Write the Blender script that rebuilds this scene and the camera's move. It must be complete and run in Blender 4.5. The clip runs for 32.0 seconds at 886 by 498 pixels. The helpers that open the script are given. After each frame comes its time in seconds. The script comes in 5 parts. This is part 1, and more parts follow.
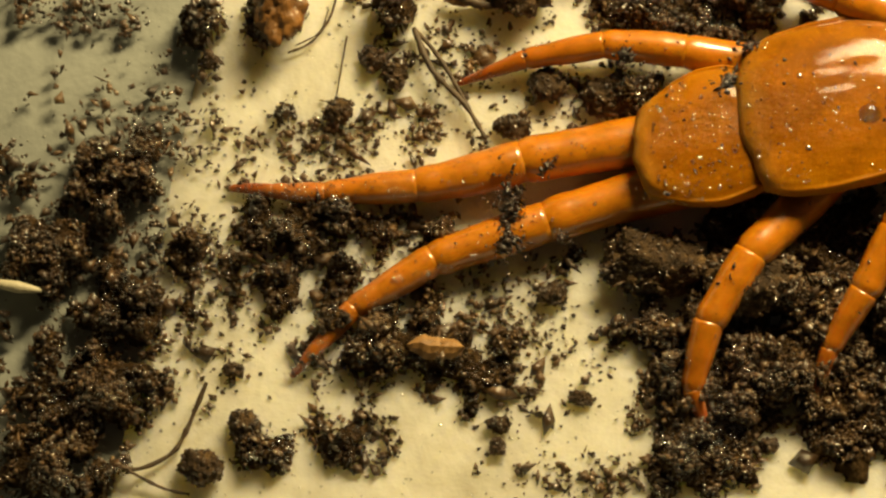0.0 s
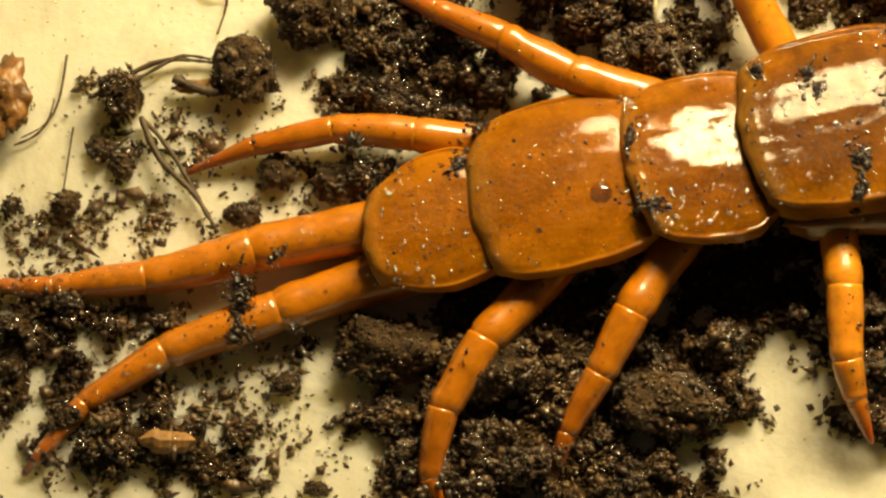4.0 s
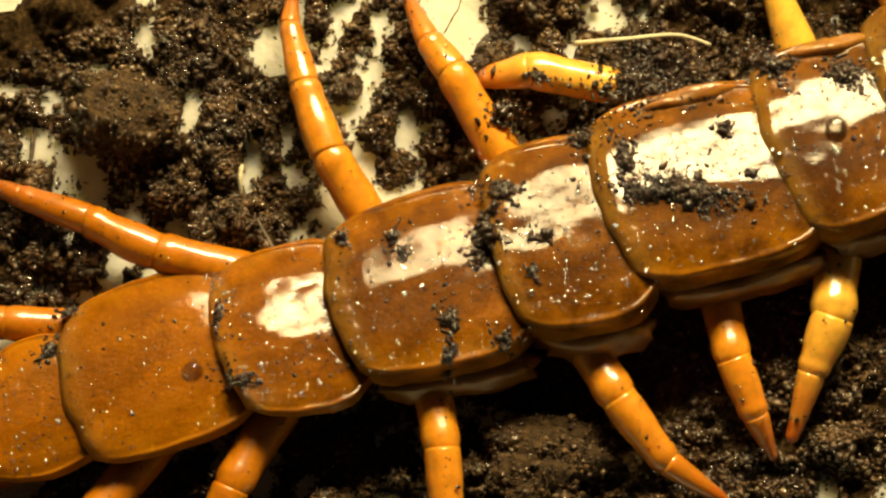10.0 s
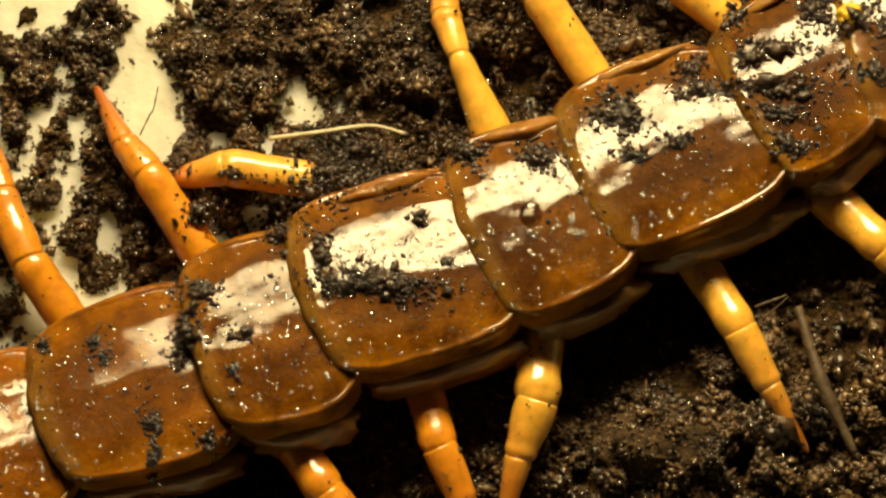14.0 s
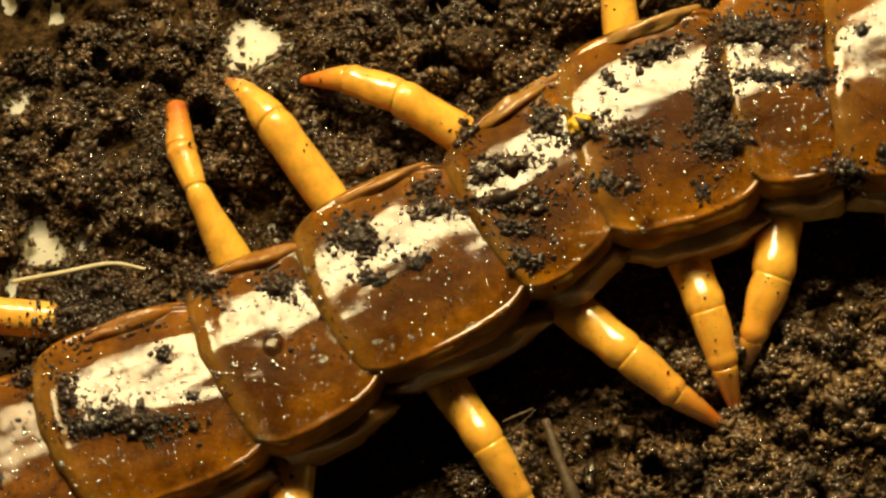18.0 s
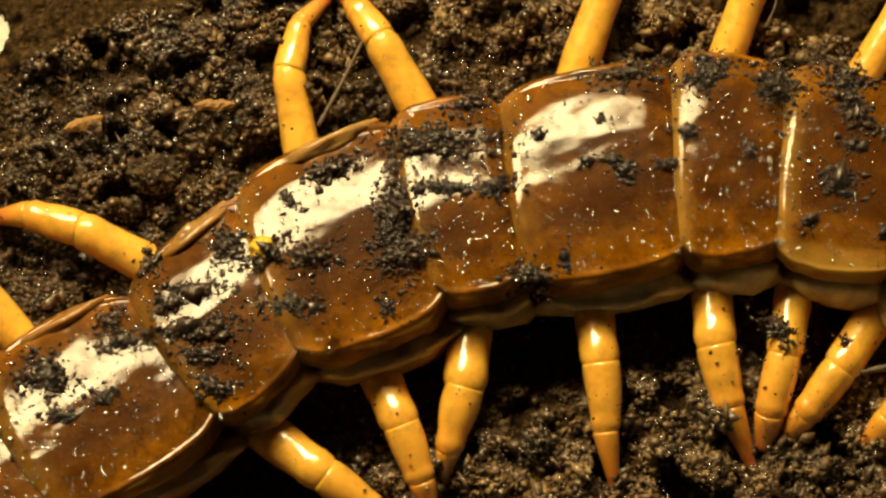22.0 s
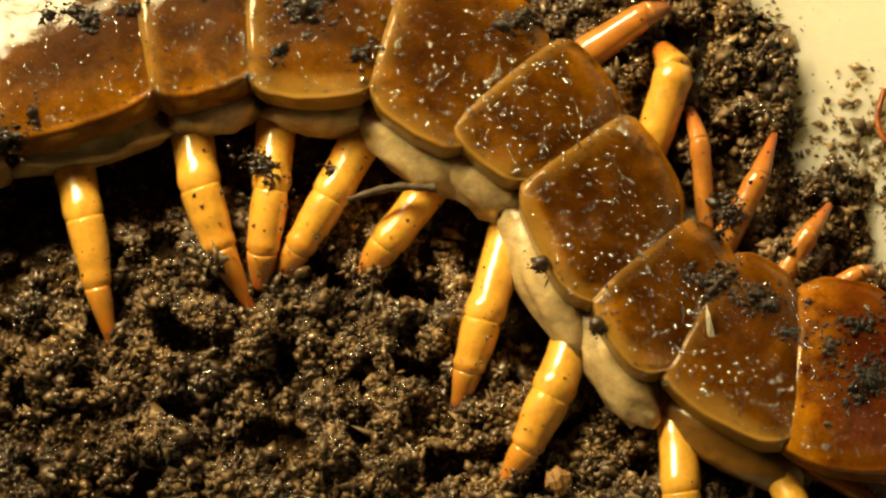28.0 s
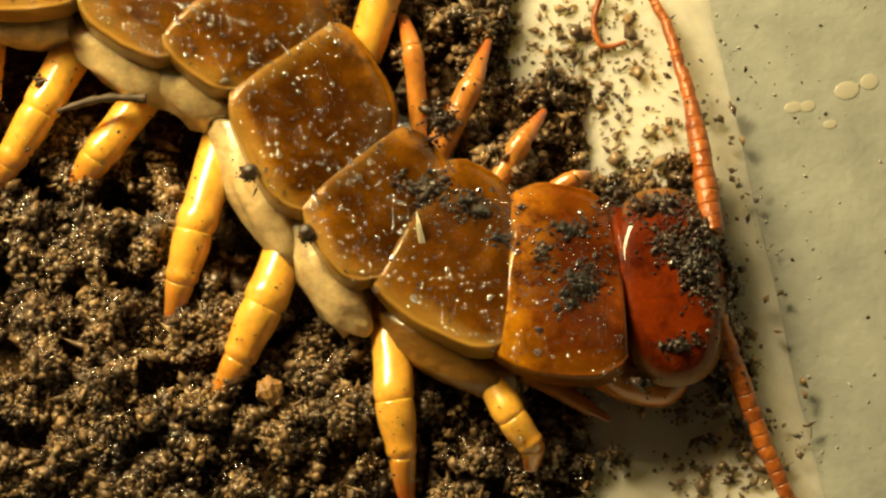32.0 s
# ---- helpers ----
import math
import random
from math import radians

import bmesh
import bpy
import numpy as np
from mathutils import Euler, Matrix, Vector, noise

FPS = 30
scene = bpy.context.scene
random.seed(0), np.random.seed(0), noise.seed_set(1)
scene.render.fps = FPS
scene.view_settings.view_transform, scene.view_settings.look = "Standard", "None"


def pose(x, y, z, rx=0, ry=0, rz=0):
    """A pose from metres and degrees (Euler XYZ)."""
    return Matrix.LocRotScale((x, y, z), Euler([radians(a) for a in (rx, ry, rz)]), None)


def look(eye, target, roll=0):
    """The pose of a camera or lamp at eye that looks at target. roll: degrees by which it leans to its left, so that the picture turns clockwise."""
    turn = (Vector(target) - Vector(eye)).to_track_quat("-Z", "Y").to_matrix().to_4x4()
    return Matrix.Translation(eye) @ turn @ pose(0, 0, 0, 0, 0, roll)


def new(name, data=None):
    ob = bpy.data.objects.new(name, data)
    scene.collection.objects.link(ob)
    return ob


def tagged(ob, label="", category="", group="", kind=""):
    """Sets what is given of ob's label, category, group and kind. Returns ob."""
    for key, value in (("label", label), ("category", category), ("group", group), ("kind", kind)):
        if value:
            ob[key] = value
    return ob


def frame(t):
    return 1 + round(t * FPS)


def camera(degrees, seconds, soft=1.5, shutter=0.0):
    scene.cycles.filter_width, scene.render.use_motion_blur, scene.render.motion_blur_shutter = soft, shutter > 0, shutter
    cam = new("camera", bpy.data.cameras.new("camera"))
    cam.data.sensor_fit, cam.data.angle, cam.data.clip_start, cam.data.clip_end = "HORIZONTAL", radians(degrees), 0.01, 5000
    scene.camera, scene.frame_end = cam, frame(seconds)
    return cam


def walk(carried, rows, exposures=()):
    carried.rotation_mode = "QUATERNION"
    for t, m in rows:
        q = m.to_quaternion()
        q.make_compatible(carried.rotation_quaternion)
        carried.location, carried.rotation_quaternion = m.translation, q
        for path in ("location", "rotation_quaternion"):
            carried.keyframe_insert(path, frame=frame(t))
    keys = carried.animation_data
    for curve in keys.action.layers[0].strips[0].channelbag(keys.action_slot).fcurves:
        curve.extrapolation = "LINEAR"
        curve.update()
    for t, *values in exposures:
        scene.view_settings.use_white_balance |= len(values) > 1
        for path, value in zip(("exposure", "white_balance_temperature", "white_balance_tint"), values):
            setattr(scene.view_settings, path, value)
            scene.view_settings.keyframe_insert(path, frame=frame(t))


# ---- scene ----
# All plans are in millimetres; MM turns them into metres.
MM = 0.001
cam = camera(9.961, 32.0, soft=2.4)
PATH = [
    (0, pose(0.019308, -0.087475, 0.391907, 11.999, 0.001, 10.246)),
    (0.5, pose(0.020227, -0.086510, 0.391873, 12.000, 0.001, 10.193)),
    (1, pose(0.022338, -0.085358, 0.391372, 12.000, 0.001, 10.099)),
    (1.5, pose(0.024150, -0.084784, 0.391542, 12.000, 0.000, 10.018)),
    (2, pose(0.025348, -0.084070, 0.391023, 12.000, -0.000, 9.817)),
    (2.5, pose(0.027716, -0.081825, 0.390902, 12.000, -0.000, 9.839)),
    (3, pose(0.030043, -0.080924, 0.390540, 12.001, -0.001, 9.769)),
    (3.5, pose(0.033737, -0.078616, 0.388876, 12.000, -0.002, 9.188)),
    (5.5, pose(0.041377, -0.072874, 0.387524, 11.999, 0.002, 8.239)),
    (6, pose(0.043731, -0.070997, 0.387850, 11.999, 0.001, 7.935)),
    (6.5, pose(0.045425, -0.069756, 0.387996, 11.999, 0.001, 7.602)),
    (7, pose(0.048916, -0.068519, 0.387570, 11.999, -0.001, 7.352)),
    (7.5, pose(0.051242, -0.067300, 0.387670, 12.000, 0.001, 6.985)),
    (8, pose(0.051800, -0.066207, 0.387984, 12.000, 0.001, 6.697)),
    (8.5, pose(0.053678, -0.064786, 0.388587, 12.000, -0.002, 6.279)),
    (9, pose(0.055832, -0.063329, 0.389175, 12.001, -0.001, 5.881)),
    (9.5, pose(0.058976, -0.062277, 0.389193, 12.000, -0.001, 5.503)),
    (10, pose(0.060897, -0.060268, 0.389905, 12.000, -0.000, 4.906)),
    (10.5, pose(0.063382, -0.058089, 0.390110, 11.999, 0.001, 4.534)),
    (11, pose(0.066447, -0.056841, 0.390345, 11.999, 0.002, 4.403)),
    (11.5, pose(0.070464, -0.055805, 0.390322, 12.000, 0.001, 3.829)),
    (12, pose(0.072699, -0.055277, 0.390571, 12.000, -0.000, 3.424)),
    (12.5, pose(0.073977, -0.055487, 0.390745, 12.000, -0.000, 3.158)),
    (13, pose(0.075201, -0.055270, 0.391091, 12.000, 0.000, 2.914)),
    (13.5, pose(0.078564, -0.052991, 0.392429, 12.001, -0.001, 2.422)),
    (14, pose(0.079595, -0.052080, 0.392197, 12.001, -0.001, 2.059)),
    (14.5, pose(0.080814, -0.051484, 0.391803, 12.001, -0.000, 1.451)),
    (15, pose(0.083044, -0.049349, 0.392757, 12.000, -0.001, 0.658)),
    (15.5, pose(0.086122, -0.048036, 0.393245, 12.001, -0.001, 0.137)),
    (17.5, pose(0.092519, -0.044282, 0.395733, 11.999, -0.000, -1.120)),
    (18, pose(0.094656, -0.042644, 0.395554, 11.999, -0.001, -1.413)),
    (18.5, pose(0.096047, -0.041956, 0.395030, 11.999, -0.000, -1.634)),
    (19, pose(0.099699, -0.040827, 0.395755, 11.999, -0.000, -1.916)),
    (19.5, pose(0.101549, -0.040352, 0.395873, 11.998, 0.001, -2.273)),
    (20, pose(0.105877, -0.038218, 0.395740, 11.996, 0.001, -3.000)),
    (20.5, pose(0.108774, -0.035895, 0.396505, 12.002, -0.002, -3.767)),
    (21, pose(0.110118, -0.036042, 0.397138, 12.003, -0.000, -4.243)),
    (21.5, pose(0.112378, -0.035582, 0.396860, 12.002, 0.000, -4.600)),
    (22, pose(0.114420, -0.034220, 0.396419, 12.001, -0.002, -5.089)),
    (22.5, pose(0.115693, -0.033695, 0.396028, 12.002, -0.001, -5.486)),
    (23, pose(0.117988, -0.032660, 0.395956, 12.001, 0.001, -5.982)),
    (23.5, pose(0.120652, -0.031889, 0.396280, 12.001, 0.001, -6.397)),
    (24, pose(0.124242, -0.032938, 0.395313, 12.000, 0.001, -6.840)),
    (24.5, pose(0.126473, -0.033138, 0.395278, 11.999, 0.000, -7.206)),
    (26.5, pose(0.137280, -0.035005, 0.390442, 12.0, 0.0, -9.946)),
    (27, pose(0.141104, -0.041285, 0.389118, 12.0, 0.0, -10.920)),
    (27.5, pose(0.143183, -0.045505, 0.387048, 12.0, 0.0, -11.216)),
    (28, pose(0.143884, -0.048581, 0.385572, 12.0, 0.0, -11.330)),
    (28.5, pose(0.146416, -0.052100, 0.383438, 12.0, 0.0, -11.268)),
    (29, pose(0.151820, -0.055465, 0.381342, 12.0, 0.0, -11.641)),
    (29.5, pose(0.153977, -0.057106, 0.380435, 12.0, 0.0, -11.871)),
    (30, pose(0.159812, -0.058298, 0.379656, 12.0, 0.0, -12.073)),
    (30.5, pose(0.162060, -0.058100, 0.379899, 12.0, 0.0, -12.363)),
    (31, pose(0.162630, -0.058013, 0.379902, 12.0, 0.0, -12.552)),
    (31.5, pose(0.162669, -0.058461, 0.380349, 12.0, 0.0, -12.541)),
    (32, pose(0.162928, -0.059012, 0.382033, 12.0, 0.0, -12.160)),
]
EXPOSURE = [(0, -0.06), (3, -0.04), (6, -0.04), (10, -0.16), (14, -0.50), (18, -0.66), (22, -0.72), (26, -0.74), (28, -0.36), (30, -0.10), (32, 0.02)]
walk(cam, PATH, EXPOSURE)

# ---- light: one long warm lamp above the tray, a dim room around ----
world = bpy.data.worlds.new("room")
scene.world = world
world.use_nodes = True
world.node_tree.nodes["Background"].inputs[0].default_value = (1.0, 0.80, 0.55, 1)
world.node_tree.nodes["Background"].inputs[1].default_value = 0.012


def lamp(name, eye, target, sx, sy, watts, colour):
    data = bpy.data.lights.new(name, "AREA")
    data.shape, data.size, data.size_y, data.energy, data.color = "RECTANGLE", sx, sy, watts, colour
    ob = new(name, data)
    ob.matrix_world = look(eye, target)
    return ob


# the long side of the lamp runs along the animal
LAMP_AT = (0.0830, 0.199, 0.166)
bulb = lamp("desk_lamp_light", LAMP_AT, (0.0895, 0.036, 0.008), 0.158, 0.050, 1.84, (1.0, 0.77, 0.37))
bulb.matrix_world = Matrix.Translation(LAMP_AT) @ pose(0, 0, 0, 0, 0, 21) @ pose(0, 0, 0, -45, 0, 0)

# an added point light above the lamp, no real bulb, gives the sharp pale glints
spark = bpy.data.lights.new("added_glint_light", "POINT")
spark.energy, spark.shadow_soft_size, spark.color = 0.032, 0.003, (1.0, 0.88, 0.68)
new("added_glint_light", spark).location = (0.100, 0.198, 0.196)


# ---- materials ----
def material(name):
    m = bpy.data.materials.new(name)
    m.use_nodes = True
    return m, m.node_tree.nodes, m.node_tree.links, m.node_tree.nodes["Principled BSDF"]


def noise_node(nodes, links, scale, detail=4.0, rough=0.6, coords="Object"):
    tc = nodes.new("ShaderNodeTexCoord")
    n = nodes.new("ShaderNodeTexNoise")
    n.inputs["Scale"].default_value, n.inputs["Detail"].default_value, n.inputs["Roughness"].default_value = scale, detail, rough
    links.new(tc.outputs[coords], n.inputs["Vector"])
    return n


def ramp(nodes, links, source, stops):
    r = nodes.new("ShaderNodeValToRGB")
    while len(r.color_ramp.elements) < len(stops):
        r.color_ramp.elements.new(0.5)
    for e, (at, c) in zip(r.color_ramp.elements, stops):
        e.position, e.color = at, (*c, 1)
    links.new(source, r.inputs[0])
    return r


def bump(nodes, links, source, bsdf, strength, distance):
    b = nodes.new("ShaderNodeBump")
    b.inputs["Strength"].default_value, b.inputs["Distance"].default_value = strength, distance
    links.new(source, b.inputs["Height"])
    links.new(b.outputs[0], bsdf.inputs["Normal"])
    links.new(b.outputs[0], bsdf.inputs["Coat Normal"])
    return b


def mix_colour(nodes, links, a, b, factor, kind="MIX"):
    m = nodes.new("ShaderNodeMix")
    m.data_type, m.blend_type = "RGBA", kind
    for value, socket in ((factor, m.inputs[0]), (a, m.inputs[6]), (b, m.inputs[7])):
        if hasattr(value, "is_linked"):
            links.new(value, socket)
        elif isinstance(value, tuple):
            socket.default_value = (*value, 1)
        else:
            socket.default_value = value
    return m.outputs[2]


def soil_material(name, head_end_pale, dark=1.0, film=1.0):
    m, nodes, links, bsdf = material(name)
    geo = nodes.new("ShaderNodeNewGeometry")
    # crumbs vary one by one and, more softly, patch by patch
    patch = ramp(nodes, links, noise_node(nodes, links, 260, 4, 0.6).outputs[0], [(0.36, (0, 0, 0)), (0.64, (1, 1, 1))])
    r = ramp(nodes, links, mix_colour(nodes, links, geo.outputs["Random Per Island"], patch.outputs[0], 0.5), [(0.0, (0.018, 0.011, 0.006)), (0.35, (0.070, 0.036, 0.013)), (0.68, (0.18, 0.095, 0.033)), (0.90, (0.30, 0.165, 0.058)), (1.0, (0.40, 0.28, 0.13))])
    n = noise_node(nodes, links, 900, 3)
    c = mix_colour(nodes, links, r.outputs[0], (0.008, 0.005, 0.003), n.outputs[0])
    c = mix_colour(nodes, links, c, (dark ** 0.8, dark, dark ** 1.2), 1.0, "MULTIPLY")
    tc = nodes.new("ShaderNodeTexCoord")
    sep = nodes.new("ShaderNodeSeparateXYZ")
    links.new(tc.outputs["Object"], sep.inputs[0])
    # dry: paler, greyer tint growing towards the head end, x 100 to 170 mm
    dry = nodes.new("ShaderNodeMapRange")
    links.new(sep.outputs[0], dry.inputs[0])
    for k, v in ((1, 0.10), (2, 0.17), (3, 0.0), (4, head_end_pale)):
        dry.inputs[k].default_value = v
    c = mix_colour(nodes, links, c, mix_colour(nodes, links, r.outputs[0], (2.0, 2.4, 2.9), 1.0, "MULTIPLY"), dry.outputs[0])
    links.new(c, bsdf.inputs["Base Color"])
    bsdf.inputs["Roughness"].default_value = 0.4
    bsdf.inputs["Coat Weight"].default_value = film
    bsdf.inputs["Coat IOR"].default_value = 1.6
    bsdf.inputs["Coat Roughness"].default_value = 0.07
    bump(nodes, links, noise_node(nodes, links, 4000, 3, 0.6).outputs[0], bsdf, 0.6, 0.0002)
    return m


def bed_material():
    m, nodes, links, bsdf = material("soil_bed")
    n = noise_node(nodes, links, 1300, 6, 0.7)
    r = ramp(nodes, links, n.outputs[0], [(0.3, (0.006, 0.0036, 0.0016)), (0.50, (0.050, 0.030, 0.013)), (0.70, (0.16, 0.098, 0.040))])
    links.new(r.outputs[0], bsdf.inputs["Base Color"])
    bsdf.inputs["Roughness"].default_value = 0.6
    bsdf.inputs["Specular IOR Level"].default_value = 0.04
    bump(nodes, links, noise_node(nodes, links, 1500, 5, 0.7).outputs[0], bsdf, 1.0, 0.0008)
    return m


def plastic_material():
    m, nodes, links, bsdf = material("cream_plastic")
    big, fine = noise_node(nodes, links, 40, 4), noise_node(nodes, links, 900, 3)
    r = ramp(nodes, links, big.outputs[0], [(0.3, (0.82, 0.80, 0.69)), (0.7, (0.90, 0.885, 0.79))])
    c = mix_colour(nodes, links, r.outputs[0], (0.62, 0.56, 0.40), fine.outputs[0], "MULTIPLY")
    m2 = mix_colour(nodes, links, r.outputs[0], c, 0.25)
    stain = noise_node(nodes, links, 110, 5, 0.65)
    m2 = mix_colour(nodes, links, m2, (0.50, 0.465, 0.36), ramp(nodes, links, stain.outputs[0], [(0.46, (0, 0, 0)), (0.72, (0.75, 0.75, 0.75))]).outputs[0])
    links.new(m2, bsdf.inputs["Base Color"])
    bsdf.inputs["Roughness"].default_value = 0.42
    bump(nodes, links, fine.outputs[0], bsdf, 0.35, 0.0003)
    # foam: light spreads a few millimetres below the surface
    bsdf.inputs["Subsurface Weight"].default_value = 0.75
    bsdf.inputs["Subsurface Radius"].default_value = (1.0, 0.9, 0.6)
    bsdf.inputs["Subsurface Scale"].default_value = 0.004
    return m


def shell_material():
    """Amber cuticle, orange at the tail, brown along the trunk, red at the head; the tone is stored on the mesh."""
    m, nodes, links, bsdf = material("amber_shell")

    def stored(key):
        at = nodes.new("ShaderNodeAttribute")
        at.attribute_name = key
        return at.outputs["Fac"]

    def mask(source, low, high, top=1.0):
        return ramp(nodes, links, source, [(low, (0, 0, 0)), (high, (top, top, top))]).outputs[0]

    def tinted(colour, by):
        return mix_colour(nodes, links, colour, by, 1.0, "MULTIPLY")

    tone = stored("tone")
    base = ramp(nodes, links, tone, [(0.0, (0.39, 0.132, 0.001)), (0.2, (0.31, 0.104, 0.001)), (0.36, (0.225, 0.079, 0.001)), (0.48, (0.150, 0.053, 0.001)), (0.62, (0.155, 0.054, 0.001)), (0.76, (0.205, 0.046, 0.001)), (0.95, (0.20, 0.027, 0.001))]).outputs[0]
    cloud = noise_node(nodes, links, 125, 6, 0.6)
    cloud.inputs["Distortion"].default_value = 1.1
    blot = noise_node(nodes, links, 520, 7, 0.68)
    blot.inputs["Distortion"].default_value = 0.4
    grit = noise_node(nodes, links, 2600, 4, 0.7)
    strength = ramp(nodes, links, tone, [(0.0, (0.62, 0.62, 0.62)), (0.4, (1, 1, 1))]).outputs[0]
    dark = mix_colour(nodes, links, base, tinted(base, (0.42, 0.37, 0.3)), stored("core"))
    dark = mix_colour(nodes, links, dark, tinted(base, (0.30, 0.25, 0.4)), mask(cloud.outputs[0], 0.42, 0.58, 0.9))
    dark = mix_colour(nodes, links, dark, tinted(base, (0.20, 0.16, 0.3)), mask(blot.outputs[0], 0.48, 0.72, 0.8))
    dark = mix_colour(nodes, links, base, dark, strength)
    warm = noise_node(nodes, links, 330, 4, 0.6)
    dark = mix_colour(nodes, links, dark, (0.42, 0.160, 0.002), mix_colour(nodes, links, (0, 0, 0), stored("thin"), mask(warm.outputs[0], 0.36, 0.62)))
    dark = mix_colour(nodes, links, dark, tinted(dark, (1.5, 1.5, 1.5)), mask(grit.outputs[0], 0.56, 0.7))
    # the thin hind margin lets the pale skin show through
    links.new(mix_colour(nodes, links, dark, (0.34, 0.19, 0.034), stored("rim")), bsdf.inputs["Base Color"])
    bsdf.inputs["Roughness"].default_value = 0.36
    bsdf.inputs["Specular IOR Level"].default_value = 0.04
    bsdf.inputs["Coat IOR"].default_value = 1.46
    bsdf.inputs["Subsurface Weight"].default_value = 0.3
    bsdf.inputs["Subsurface Radius"].default_value = (1.0, 0.35, 0.04)
    bsdf.inputs["Subsurface Scale"].default_value = 0.0012
    patchy = noise_node(nodes, links, 700, 6, 0.7)
    cover = nodes.new("ShaderNodeMath")
    cover.operation = "MULTIPLY"
    links.new(stored("wet"), cover.inputs[0])
    links.new(ramp(nodes, links, patchy.outputs[0], [(0.36, (0.5, 0.5, 0.5)), (0.56, (1, 1, 1))]).outputs[0], cover.inputs[1])
    links.new(cover.outputs[0], bsdf.inputs["Coat Weight"])
    film = noise_node(nodes, links, 800, 6, 0.7)
    links.new(ramp(nodes, links, film.outputs[0], [(0.38, (0.025, 0.025, 0.025)), (0.66, (0.065, 0.065, 0.065))]).outputs[0], bsdf.inputs["Coat Roughness"])
    wrinkle = noise_node(nodes, links, 1500, 7, 0.66)
    bump(nodes, links, noise_node(nodes, links, 620, 8, 0.68).outputs[0], bsdf, 0.34, 0.0004)
    fine = nodes.new("ShaderNodeBump")
    fine.inputs["Strength"].default_value, fine.inputs["Distance"].default_value = 0.19, 0.00005
    links.new(wrinkle.outputs[0], fine.inputs["Height"])
    links.new(fine.outputs[0], bsdf.inputs["Coat Normal"])
    return m


def leg_material(name, base, end):
    m, nodes, links, bsdf = material(name)
    at = nodes.new("ShaderNodeAttribute")
    at.attribute_name = "along"
    r = ramp(nodes, links, at.outputs["Fac"], [(0.0, base), (0.48, tuple(0.85 * a + 0.15 * b for a, b in zip(base, end))), (0.74, tuple(0.45 * a + 0.55 * b for a, b in zip(base, end))), (0.92, tuple(0.85 * b for b in end))])
    blot = noise_node(nodes, links, 800, 5)
    c = mix_colour(nodes, links, r.outputs[0], tuple(0.5 * v for v in base), ramp(nodes, links, blot.outputs[0], [(0.42, (0, 0, 0)), (0.75, (0.8, 0.8, 0.8))]).outputs[0])
    links.new(c, bsdf.inputs["Base Color"])
    bsdf.inputs["Roughness"].default_value = 0.36
    bsdf.inputs["Coat Weight"].default_value = 1.0
    bsdf.inputs["Coat IOR"].default_value = 1.62
    bsdf.inputs["Coat Roughness"].default_value = 0.05
    # the thin cuticle lets light through
    bsdf.inputs["Subsurface Weight"].default_value = 0.35
    bsdf.inputs["Subsurface Radius"].default_value = (1.0, 0.45, 0.10)
    bsdf.inputs["Subsurface Scale"].default_value = 0.0012
    pores = noise_node(nodes, links, 3800, 3, 0.6)
    relief = mix_colour(nodes, links, noise_node(nodes, links, 900, 5).outputs[0], pores.outputs[0], 0.22)
    bump(nodes, links, relief, bsdf, 0.16, 0.0003)
    return m


def plain(name, a, b, rough, scale=500, coat=0.0, bumps=0.3):
    m, nodes, links, bsdf = material(name)
    r = ramp(nodes, links, noise_node(nodes, links, scale, 5).outputs[0], [(0.3, a), (0.7, b)])
    links.new(r.outputs[0], bsdf.inputs["Base Color"])
    bsdf.inputs["Roughness"].default_value, bsdf.inputs["Coat Weight"].default_value = rough, coat
    bsdf.inputs["Coat Roughness"].default_value = 0.1
    bump(nodes, links, noise_node(nodes, links, scale * 3, 4).outputs[0], bsdf, bumps, 0.0003)
    return m


def clump_material():
    m, nodes, links, bsdf = material("crumbly_soil")
    n = noise_node(nodes, links, 900, 6, 0.7)
    r = ramp(nodes, links, n.outputs[0], [(0.32, (0.012, 0.007, 0.004)), (0.52, (0.065, 0.038, 0.015)), (0.72, (0.19, 0.115, 0.045))])
    links.new(r.outputs[0], bsdf.inputs["Base Color"])
    bsdf.inputs["Roughness"].default_value = 0.6
    bsdf.inputs["Specular IOR Level"].default_value = 0.25
    bump(nodes, links, noise_node(nodes, links, 1800, 5, 0.7).outputs[0], bsdf, 0.8, 0.0006)
    return m


def membrane_material():
    """Soft flanks: brown towards the tail, pale grey behind the head."""
    m, nodes, links, bsdf = material("soft_membrane")
    at = nodes.new("ShaderNodeAttribute")
    at.attribute_name = "pale"
    r = ramp(nodes, links, at.outputs["Fac"], [(0.0, (0.27, 0.105, 0.006)), (0.5, (0.28, 0.145, 0.022)), (1.0, (0.68, 0.51, 0.25))])
    n = noise_node(nodes, links, 800, 5)
    c = mix_colour(nodes, links, r.outputs[0], (0.14, 0.08, 0.03), ramp(nodes, links, n.outputs[0], [(0.45, (0, 0, 0)), (0.8, (0.7, 0.7, 0.7))]).outputs[0])
    links.new(c, bsdf.inputs["Base Color"])
    bsdf.inputs["Roughness"].default_value, bsdf.inputs["Coat Weight"].default_value = 0.42, 1.0
    bsdf.inputs["Coat Roughness"].default_value = 0.08
    bsdf.inputs["Subsurface Weight"].default_value = 0.5
    bsdf.inputs["Subsurface Radius"].default_value = (1.0, 0.6, 0.25)
    bsdf.inputs["Subsurface Scale"].default_value = 0.0015
    bump(nodes, links, noise_node(nodes, links, 700, 4).outputs[0], bsdf, 0.4, 0.0005)
    return m


